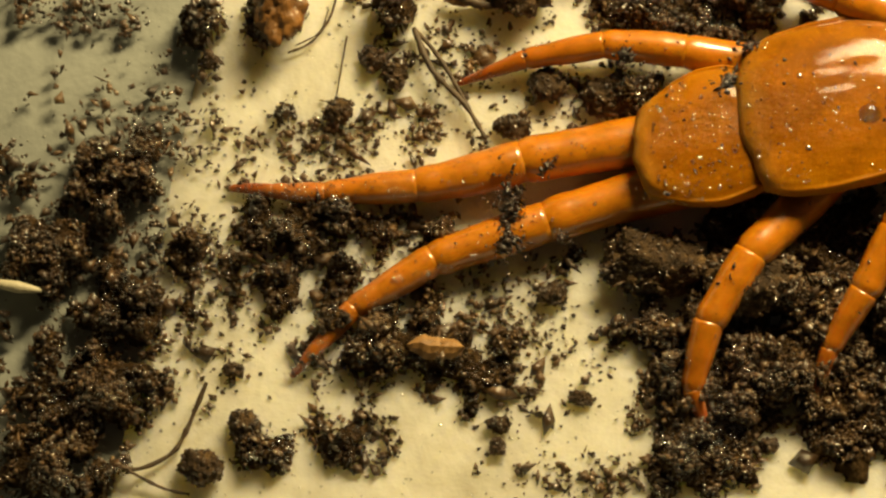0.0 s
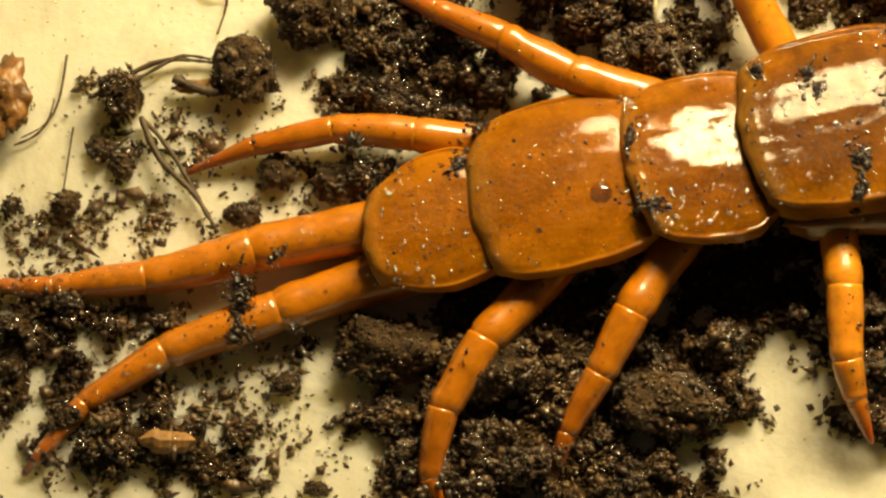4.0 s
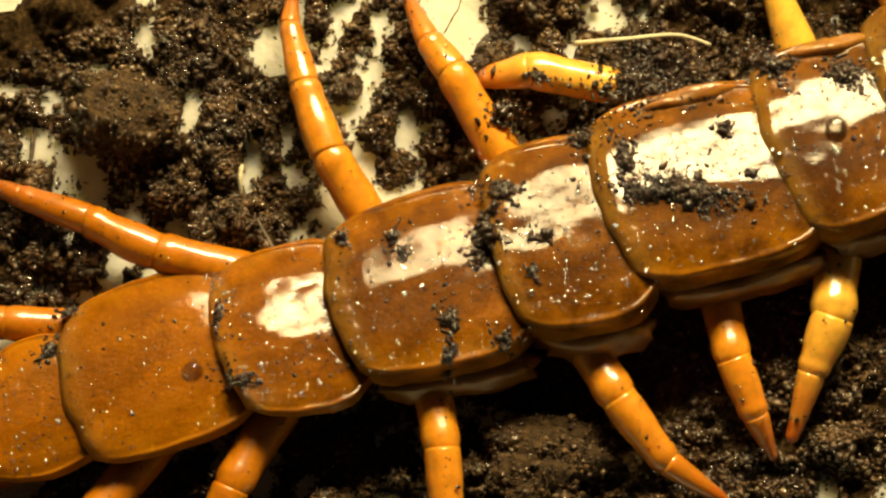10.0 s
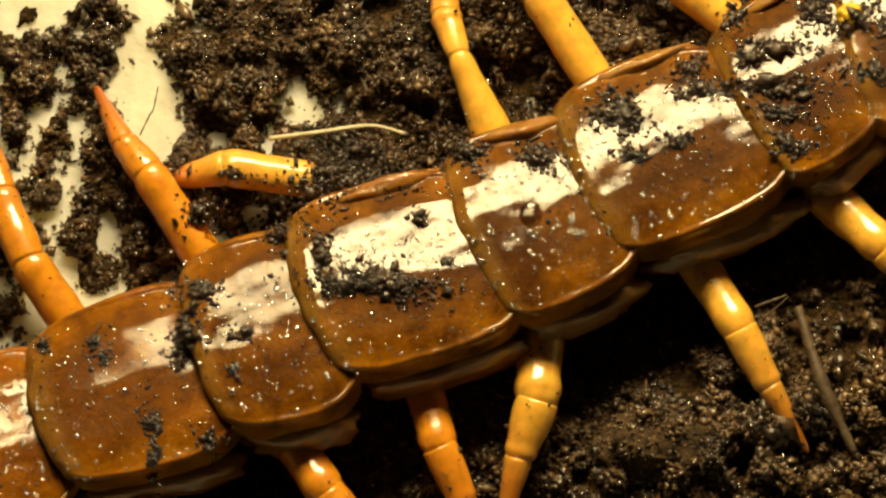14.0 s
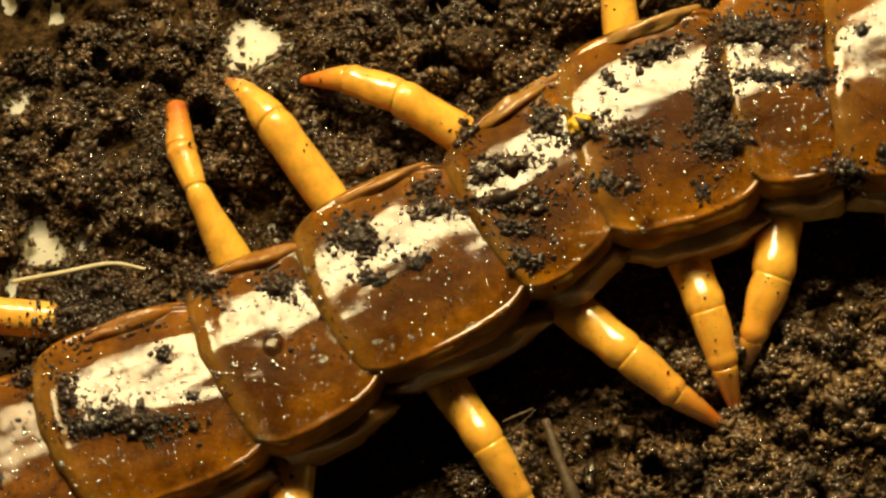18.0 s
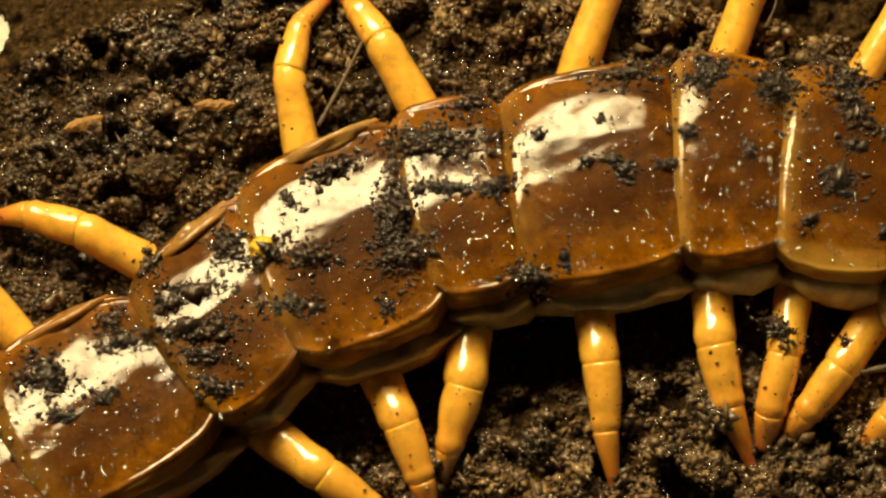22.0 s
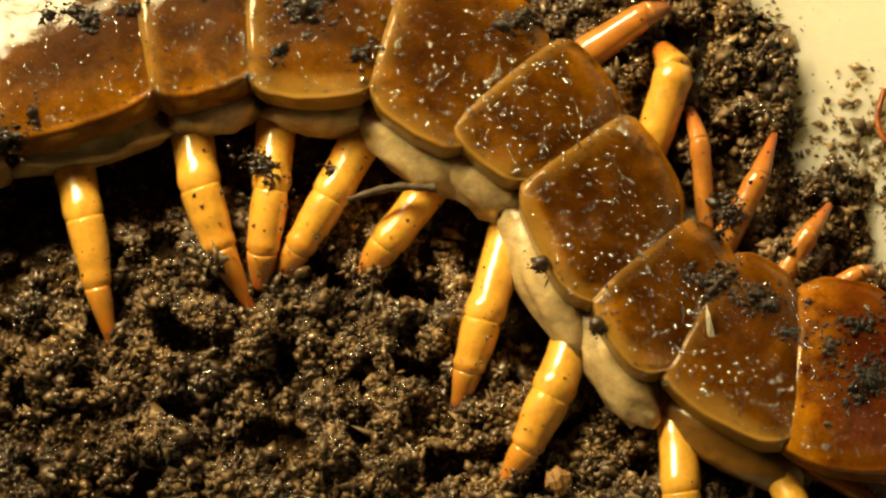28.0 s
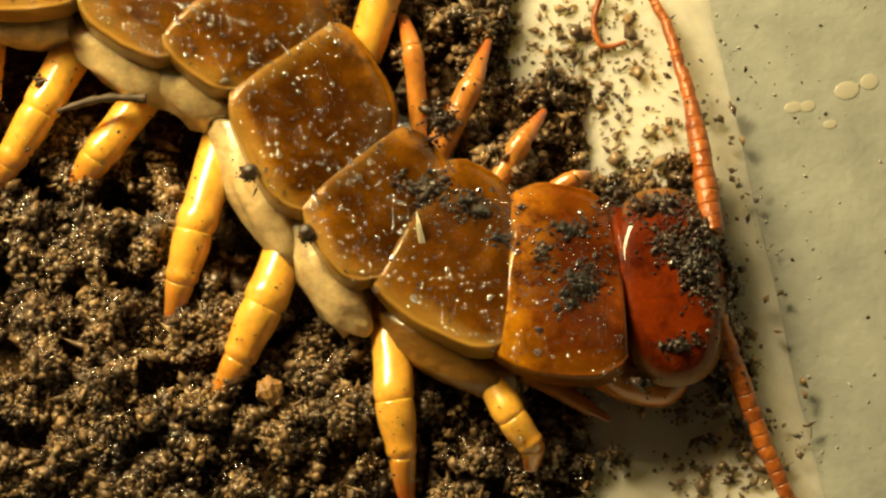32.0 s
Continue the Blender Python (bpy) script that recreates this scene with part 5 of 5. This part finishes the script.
straw([(186.82, 51.31, 2.0, 0.14), (187.80, 52.80, 2.6, 0.20), (188.78, 54.20, 2.2, 0.12)])
root([(149.00, 68.40, 2.2, 0.16), (153.50, 67.70, 2.6, 0.18), (158.50, 67.00, 2.1, 0.12)])
root([(101.20, 25.40, 3.4, 0.08), (102.60, 26.30, 4.2, 0.08), (103.40, 27.40, 4.4, 0.05)])
pale_curl([(62.72, 38.64, 4.46, 0.198), (66.68, 39.13, 5.13, 0.197), (70.63, 39.73, 5.36, 0.175), (73.30, 39.30, 4.91, 0.132)])
root([(104.10, 26.17, 6.25, 0.307), (106.47, 20.56, 6.70, 0.526), (108.88, 14.71, 6.25, 0.220)])
root([(101.08, 26.53, 5.36, 0.132), (103.47, 27.27, 5.80, 0.088)])
root([(112.90, 59.32, 5.80, 0.199), (114.78, 62.68, 5.36, 0.177), (116.92, 66.27, 4.91, 0.111)])
root([(153.21, 35.68, 6.70, 0.224), (156.64, 35.83, 6.70, 0.313), (160.43, 35.20, 6.70, 0.358)])
root([(119.20, 71.26, 4.46, 0.156), (120.27, 68.35, 4.46, 0.156)])
root([(80.43, 55.18, 1.79, 0.089), (82.30, 56.22, 2.23, 0.134), (84.36, 57.18, 2.23, 0.134)])
antenna([(200.26, 16.36, 4.91, 0.932), (200.56, 21.45, 4.02, 0.890), (200.92, 26.68, 2.68, 0.625), (200.83, 30.12, 1.79, 0.537), (200.73, 33.52, 1.12, 0.448), (199.87, 36.59, 0.67, 0.359)])
antenna([(199.02, 9.92, 4.91, 0.755), (199.58, 6.13, 3.13, 0.758), (200.43, 0.85, 1.79, 0.716), (201.55, -4.13, 0.89, 0.583), (202.05, -6.86, 0.67, 0.449)])
jaw([(184.05, 9.34, 2.68, 0.982), (186.07, 7.47, 2.46, 0.759), (188.08, 5.60, 2.01, 0.581), (189.65, 4.32, 1.79, 0.179)])
jaw([(189.62, 8.73, 3.13, 2.007), (191.83, 6.82, 3.13, 1.873), (193.98, 5.59, 2.90, 1.339), (195.87, 6.13, 2.68, 0.446)])
antenna_tip([(196.23, 37.37, 0.67, 0.269), (195.20, 35.32, 0.54, 0.247), (195.47, 33.33, 0.54, 0.224), (197.34, 33.29, 0.54, 0.157)])


def plate_point(k, u, v):
    c, _ = PLATES[k]
    p = plate_surface(c, u, v)
    return p.x, p.y, PLATE_Z - DROP[k] - 2.3 + 2.9 * plate_height(u, v, k) - slope_of(k) * u + 0.09 * (1 - (2 * u - 1) ** 2)


def specks(name, count, mat, sizes, label, category, flat, smooth):
    pts, rad = [], []
    for _ in range(count):
        k = int(rng.integers(0, len(PLATES)))
        x, y, z = plate_point(k, rng.uniform(0.04, 0.98), rng.uniform(-0.9, 0.9))
        r = rng.uniform(*sizes)
        pts.append((x, y, z + r * 0.2))
        rad.append(r)
    ob = new(name, grains_mesh(name, pts, rad, mat, flat, smooth))
    tagged(ob, label, category, kind="stuff")


SURFACE = np.array([plate_point(k, u, v) for k in range(len(PLATES)) for u in np.linspace(0.02, 1, 14) for v in np.linspace(-0.95, 0.95, 24)])
SURFACE = np.concatenate([SURFACE, np.array([(x, y, z + 0.9 * w) for x, y, z, w in LEG_ROWS]), np.array(HEAD_TOP)])
CRUST = []


def crust(x, y, rx, ry, thick=1.0):
    """A crumbly patch stuck on the plates: a low mound of fine crumbs that thins out to its edge."""
    n = int((190 * rx * ry + 18) * thick)
    g, d = rng.uniform(0, 6.283, n), np.abs(rng.normal(0, 0.62, n))
    tear = 1 + 0.45 * np.sin(2 * g + x) + 0.25 * np.sin(5 * g + y)
    px, py = x + rx * d * tear * np.cos(g), y + ry * d * tear * np.sin(g)
    near = ((SURFACE[None, :, 0] - px[:, None]) ** 2 + (SURFACE[None, :, 1] - py[:, None]) ** 2).argmin(1)
    r = np.exp(rng.normal(-2.25, 0.5, n)).clip(0.04, 0.42)
    mound = 0.42 * min(rx, ry) * (1 - d).clip(0, 1) * rng.uniform(0, 1, n)
    CRUST.append(np.stack([px, py, SURFACE[near, 2] + mound + 0.3 * r, r], 1))


crust(9.16, -1.68, 1.22, 2.18)
crust(11.54, 1.71, 0.61, 0.70)
crust(16.15, 11.48, 1.05, 0.96)
crust(24.22, 10.64, 0.70, 0.87)
crust(13.72, -3.68, 0.61, 0.61)
crust(9.46, -4.58, 0.96, 1.74)
crust(-3.94, -4.05, 1.31, 0.87)
crust(25.37, 13.83, 0.87, 0.61)
crust(147.36, 39.69, 1.34, 1.56)
crust(131.09, 46.16, 0.62, 0.89)
crust(152.52, 38.26, 0.62, 0.62)
crust(150.31, 47.38, 0.89, 0.62)
crust(67.94, 35.90, 3.91, 2.17)
crust(70.00, 38.05, 2.60, 1.30)
crust(60.10, 35.43, 1.30, 0.61)
crust(57.68, 32.37, 1.30, 1.74)
crust(24.30, 10.87, 1.08, 0.86)
crust(39.36, 8.96, 1.08, 0.65)
crust(46.00, 21.29, 0.65, 0.86)
crust(50.92, 20.40, 0.52, 1.08)
crust(57.90, 25.65, 1.51, 1.29)
crust(57.06, 21.93, 1.08, 2.59)
crust(55.08, 15.16, 0.78, 0.78)
crust(55.25, 12.06, 0.52, 1.94)
crust(59.36, 13.97, 0.78, 0.65)
crust(61.62, 22.11, 1.29, 0.65)
crust(37.10, 14.44, 0.52, 1.29)
crust(58.26, 25.91, 1.08, 1.08)
crust(57.09, 22.21, 1.08, 2.38)
crust(60.86, 19.25, 0.65, 0.52)
crust(67.36, 28.86, 1.30, 1.08)
crust(72.14, 26.66, 4.32, 1.51)
crust(69.13, 26.13, 1.73, 0.86)
crust(69.19, 35.13, 3.46, 1.95)
crust(63.93, 30.53, 0.65, 1.51)
crust(74.71, 32.09, 0.86, 0.86)
crust(54.77, 14.85, 0.78, 0.86)
crust(55.05, 12.01, 0.52, 1.73)
crust(59.28, 13.11, 0.65, 0.65)
crust(39.31, 9.28, 1.30, 0.65)
crust(37.23, 14.38, 0.52, 0.65)
crust(49.98, 21.48, 0.86, 1.08)
crust(83.88, 37.38, 1.52, 1.52)
crust(90.06, 41.31, 1.52, 2.17)
crust(78.17, 37.77, 1.74, 1.09)
crust(95.41, 44.75, 1.30, 1.30)
crust(77.09, 28.30, 0.87, 0.52)
crust(90.88, 37.29, 1.30, 0.65)
crust(94.76, 38.61, 0.96, 0.65)
crust(100.21, 45.44, 1.30, 0.87)
crust(67.25, 28.92, 1.09, 1.09)
crust(70.88, 26.21, 4.35, 1.09)
crust(63.65, 30.97, 0.87, 1.30)
crust(83.69, 37.17, 1.54, 1.76)
crust(90.37, 40.54, 1.76, 1.98)
crust(91.59, 37.13, 1.10, 0.53)
crust(94.49, 38.38, 0.88, 0.66)
crust(96.16, 43.04, 1.76, 1.32)
crust(100.43, 45.61, 1.54, 0.88)
crust(102.88, 46.43, 1.76, 0.88)
crust(101.46, 43.32, 3.96, 1.10)
crust(102.70, 41.02, 1.76, 1.10)
crust(103.05, 38.32, 1.32, 1.10)
crust(108.05, 48.97, 1.76, 1.98)
crust(111.35, 48.41, 2.64, 1.32)
crust(109.43, 44.40, 2.20, 1.10)
crust(118.08, 50.91, 1.54, 2.64)
crust(119.49, 47.69, 1.54, 1.76)
crust(104.77, 49.99, 1.76, 1.10)
crust(99.01, 49.50, 1.54, 1.32)
crust(110.19, 52.99, 0.79, 0.88)
crust(112.93, 55.18, 2.20, 1.32)
crust(121.43, 56.73, 3.96, 1.76)
crust(122.15, 52.82, 2.20, 0.66)
crust(124.67, 59.83, 2.20, 1.32)
crust(78.00, 37.81, 1.76, 1.76)
crust(71.81, 34.89, 2.64, 1.32)
crust(113.73, 55.41, 2.20, 1.54)
crust(109.98, 53.31, 0.66, 0.66)
crust(122.32, 57.02, 3.96, 1.76)
crust(122.76, 52.65, 2.64, 0.53)
crust(126.29, 52.51, 1.54, 1.10)
crust(118.13, 50.64, 2.20, 2.64)
crust(118.25, 47.47, 2.64, 1.32)
crust(137.44, 61.15, 3.96, 1.32)
crust(144.08, 60.68, 2.64, 1.76)
crust(141.73, 55.67, 1.10, 0.66)
crust(133.52, 53.79, 0.53, 0.88)
crust(135.52, 53.81, 1.32, 0.66)
crust(136.52, 52.80, 1.32, 0.88)
crust(130.03, 56.44, 0.88, 0.66)
crust(135.23, 57.26, 0.79, 0.53)
crust(139.89, 53.13, 0.88, 0.66)
crust(154.60, 59.12, 3.08, 1.76)
crust(154.82, 57.26, 2.20, 1.76)
crust(153.14, 50.60, 1.54, 1.54)
crust(156.60, 46.16, 0.88, 0.53)
crust(128.55, 44.58, 1.76, 0.88)
crust(116.97, 43.55, 0.88, 0.88)
crust(157.63, 54.68, 1.32, 0.66)
crust(104.78, 49.78, 1.76, 1.76)
crust(101.83, 46.48, 2.20, 0.88)
crust(102.37, 42.83, 2.64, 1.10)
crust(146.38, 53.58, 0.66, 1.10)
crust(143.84, 60.24, 2.18, 1.31)
crust(148.98, 58.94, 2.62, 1.75)
crust(155.19, 56.09, 1.75, 1.31)
crust(154.31, 53.49, 1.31, 0.87)
crust(152.43, 50.15, 0.87, 0.87)
crust(168.97, 46.95, 2.18, 1.09)
crust(128.19, 45.08, 1.53, 1.09)
crust(166.30, 27.16, 0.61, 0.61)
crust(166.43, 27.08, 0.61, 0.61)
crust(169.80, 21.65, 0.61, 0.61)
crust(179.70, 23.69, 2.6, 1.1, 1.5)
crust(182.10, 22.30, 1.8, 0.8)
crust(183.08, 21.18, 1.6, 0.8)
crust(184.09, 18.78, 1.1, 0.8, 0.7)
crust(181.80, 29.20, 1.7, 1.4)
crust(189.38, 14.10, 1.7, 2.2, 1.0)
crust(189.50, 18.57, 1.9, 1.3, 0.5)
crust(186.90, 17.00, 1.3, 1.4, 0.4)
crust(196.25, 19.20, 2.2, 1.4, 1.5)
crust(193.80, 20.90, 1.6, 0.9, 1.5)
crust(198.07, 13.78, 1.7, 3.3, 1.6)
crust(199.60, 16.50, 1.2, 2.4, 1.5)
crust(195.60, 8.00, 1.6, 1.0, 0.7)
crust(191.89, 5.80, 1.3, 0.7, 0.6)
crust(196.60, 15.60, 1.5, 2.4, 0.5)
for _ax, _ay, _az, _ar in [p for line in ANTENNAE for p in line]:
    for _ in range(9):
        g, r = rng.uniform(0, 6.28), float(np.exp(rng.normal(-2.0, 0.4)))
        CRUST.append(np.array([[_ax + 0.9 * _ar * math.cos(g) + rng.normal(0, 0.4), _ay + rng.normal(0, 0.8), max(0.1, _az + 0.9 * _ar * math.sin(g)), r]]))
CRUST = np.concatenate(CRUST)
tagged(new("soil_crust", grains_mesh("soil_crust", CRUST[:, :3], CRUST[:, 3], DARK_SOIL, 0.8)), "patches of wet black soil crumbs stuck on the shell", "soil", kind="stuff")


def droplets(count):
    v0, f0 = icosphere(2)
    verts, faces = [], []
    for i in range(count):
        k = int(rng.integers(0, len(PLATES)))
        x, y, z = plate_point(k, rng.uniform(0.03, 0.98), rng.uniform(-0.93, 0.93))
        if k < 2 and rng.uniform() < 0.35:
            continue
        r = float(np.exp(rng.normal(-2.5 if k > 1 else -2.7, 0.45)))
        faces.append(f0 + len(v0) * len(verts))
        verts.append(v0 * (r, r, r * 0.8) + (x, y, z + 0.05 * r))
    ob = new("water_droplets", bulk_mesh("water_droplets", np.concatenate(verts), np.concatenate(faces), BEAD, True))
    tagged(ob, "tiny glinting water droplets on the plates", "droplets", kind="stuff")


droplets(12500)
specks("soil_specks", 1500, DARK_SOIL, (0.03, 0.15), "fine dark soil specks stuck to the wet plates", "soil", 0.7, False)


def leg_dirt(count):
    pts, rad = [], []
    for _ in range(count):
        x, y, z, w = LEG_ROWS[int(rng.integers(0, len(LEG_ROWS)))]
        g, r = rng.uniform(0.25, 2.9), float(np.exp(rng.normal(-2.35, 0.4)))
        pts.append((x + rng.normal(0, 0.5) + w * 0.9 * math.cos(g), y + rng.normal(0, 0.3), z + w * 0.98 * math.sin(g)))
        rad.append(r)
    tagged(new("leg_dirt", grains_mesh("leg_dirt", pts, rad, DARK_SOIL, 0.8)), "small soil specks stuck to the legs", "soil", kind="stuff")


def leg_droplets(count):
    """Fine beads of water on the upper side of the legs, most on the hindmost pair."""
    v0, f0 = icosphere(1)
    hind = [row for row in LEG_ROWS if row[0] < 22 and row[1] < 9]
    verts, faces = [], []
    for i in range(count):
        rows = hind if i % 2 else LEG_ROWS
        x, y, z, w = rows[int(rng.integers(0, len(rows)))]
        g, r = rng.uniform(0.3, 2.6), float(np.exp(rng.normal(-2.45, 0.4)))
        faces.append(f0 + len(v0) * len(verts))
        verts.append(v0 * r + (x + rng.normal(0, 0.3), y + 0.95 * w * math.cos(g), z + w * 0.98 * math.sin(g)))
    ob = new("leg_beads", bulk_mesh("leg_beads", np.concatenate(verts), np.concatenate(faces), BEAD, True))
    tagged(ob, "fine beads of water on the orange legs", "droplets", kind="stuff")


def ground_droplets(count):
    """Beads of water on the sheet and the soil, many and tiny on the crumbs."""
    v0, f0 = icosphere(1)
    x = np.where(np.arange(count) % 4 == 0, rng.uniform(-24, 30, count), rng.uniform(-24, 202, count))
    y = np.interp(x, LINE_X, LINE_Y) + rng.uniform(-29, 29, count)
    x = np.where(np.arange(count) % 4 == 1, rng.uniform(135, 190, count), x)
    y = np.where(np.arange(count) % 4 == 1, np.interp(x, LINE_X, LINE_Y) + rng.uniform(-34, 6, count), y)
    a, b = ((y + 34) / STEP).astype(int).clip(0, GX.shape[0] - 1), ((x + 52) / STEP).astype(int).clip(0, GX.shape[1] - 1)
    on_soil = COVER[a, b] > 0.4
    keep = (np.arange(count) % 9 == 0) | (on_soil & (PITS[a, b] < 0.3) & (BODY_SHADE[a, b] < 0.6))
    x, y, top, on_soil = x[keep], y[keep], TOP[a, b][keep], on_soil[keep]
    r = np.where(on_soil, np.exp(rng.normal(-2.2, 0.35, len(x))), np.exp(rng.normal(-2.1, 0.4, len(x))))
    z = np.maximum(np.where(x > -14, 0.0, -0.8), top + rng.uniform(0.2, 0.42, len(x)))
    verts = v0[None] * np.stack([r, r, r * 0.6], 1)[:, None] + np.stack([x, y, z], 1)[:, None]
    faces = f0[None] + (np.arange(len(x)) * len(v0))[:, None, None]
    ob = new("water_beads", bulk_mesh("water_beads", verts.reshape(-1, 3), faces.reshape(-1, 3), BEAD, True))
    tagged(ob, "small beads of water on the sheet and soil", "droplets", kind="stuff")


def tray_dust(count, name, mat, sizes, label):
    """Fine bits scattered on the bare grey floor ahead of the head and behind the tail."""
    x = np.where(rng.uniform(0, 1, count) < 0.75, 204.5 + np.abs(rng.normal(0, 6, count)), rng.uniform(-45, -17, count))
    r = rng.uniform(*sizes, count)
    pts = np.stack([x, rng.uniform(-25, 85, count), -0.88 + r * 0.3], 1)
    tagged(new(name, grains_mesh(name, pts, r, mat, 0.5)), label, "dust", kind="stuff")


tray_dust(420, "pale_dust", PALE_BEAD, (0.04, 0.14), "fine pale specks scattered on the grey tray")
tray_dust(130, "dark_dust", DARK_SOIL, (0.04, 0.18), "fine dark soil specks scattered on the grey tray")
leg_dirt(1500)
ground_droplets(34000)
leg_droplets(1500)


def crumb(x, y, z, rx, ry):
    near = ((SURFACE[:, 0] - x) ** 2 + (SURFACE[:, 1] - y) ** 2).argmin()
    v = BALL_V * (1 + 0.2 * rng.normal(size=(1, 3)) * 0.5) * (rx, ry, min(rx, ry))
    ob = new("soil_crumb", bulk_mesh("soil_crumb", v, BALL_F, DARK_SOIL))
    ob.location = (x * MM, y * MM, (SURFACE[near, 2] + 0.3 * rx) * MM)
    tagged(ob, "round black soil crumb stuck beside a plate", "soil crumb", "soil crumbs")


def yellow_crumb(x, y, z, rx, ry):
    near = ((SURFACE[:, 0] - x) ** 2 + (SURFACE[:, 1] - y) ** 2).argmin()
    verts = []
    for v in BALL_V:
        k = 1 + 0.35 * noise.noise(Vector(v) * 2.5)
        verts.append((v[0] * rx * k, v[1] * ry * k, v[2] * 0.7 * rx * k))
    ob = new("yellow_crumb", bulk_mesh("yellow_crumb", np.array(verts), BALL_F, YELLOW))
    ob.location = (x * MM, y * MM, (SURFACE[near, 2] + 0.35 * rx) * MM)
    tagged(ob, "bright yellow crumb stuck among soil on the shell", "crumb")


def flake(x, y, z, rx, ry):
    """A pale dry flake that stands up on the shell."""
    verts = [(-rx, -ry, 0), (rx, -ry * 0.8, 0.1), (rx * 0.7, ry * 0.3, 0.9), (0.1, ry, 0.5), (-rx * 0.6, ry * 0.2, 0.6), (-rx, -ry, -0.25), (rx, -ry * 0.8, -0.15), (rx * 0.7, ry * 0.3, 0.65), (0.1, ry, 0.3), (-rx * 0.6, ry * 0.2, 0.35)]
    faces = [(0, 1, 2, 4), (4, 2, 3), (9, 7, 6, 5), (8, 7, 9), (0, 5, 6, 1), (1, 6, 7, 2), (2, 7, 8, 3), (3, 8, 9, 4), (4, 9, 5, 0)]
    near = ((SURFACE[:, 0] - x) ** 2 + (SURFACE[:, 1] - y) ** 2).argmin()
    ob = new("dry_flake", mesh_of("dry_flake", verts, faces, PALE, False))
    ob.location = (x * MM, y * MM, (SURFACE[near, 2] + 0.1) * MM)
    tagged(ob, "thin pale dry flake stuck upright on the shell", "flake")


def big_drop(x, y, z, rx, ry):
    near = ((SURFACE[:, 0] - x) ** 2 + (SURFACE[:, 1] - y) ** 2).argmin()
    ob = new("water_drop", bulk_mesh("water_drop", BALL_V * (rx, ry, (0.4 if z > 1 else 0.12) * min(rx, ry)), BALL_F, WATER if z > 1 else PALE_BEAD, True))
    ob.location = (x * MM, y * MM, (SURFACE[near, 2] if z > 1 else -0.88) * MM)
    tagged(ob, "clear rounded drop of water on the shell" if z > 1 else "pale cloudy water spot on the grey tray", "water drop", "water drops")


yellow_crumb(107.73, 49.11, 8.71, 0.97, 0.97)
big_drop(35.57, 9.67, 8.93, 0.86, 0.77)
big_drop(83.35, 32.23, 8.93, 0.87, 1.13)
big_drop(87.40, 34.31, 8.93, 0.52, 0.52)
crumb(166.68, 27.33, 7.37, 0.58, 0.58)
crumb(169.85, 21.94, 7.37, 0.62, 0.62)
big_drop(208.96, 25.80, -0.89, 0.72, 0.45)
big_drop(210.05, 25.66, -0.89, 0.63, 0.45)
big_drop(213.33, 26.24, -0.89, 0.99, 0.72)
big_drop(215.19, 26.53, -0.89, 0.72, 0.63)
big_drop(211.44, 23.89, -0.89, 0.54, 0.36)
flake(178.22, 20.52, 8.71, 0.26, 1.41)


def motions():
    """Nothing but the camera moves: the animal lies still."""
    return None


motions()
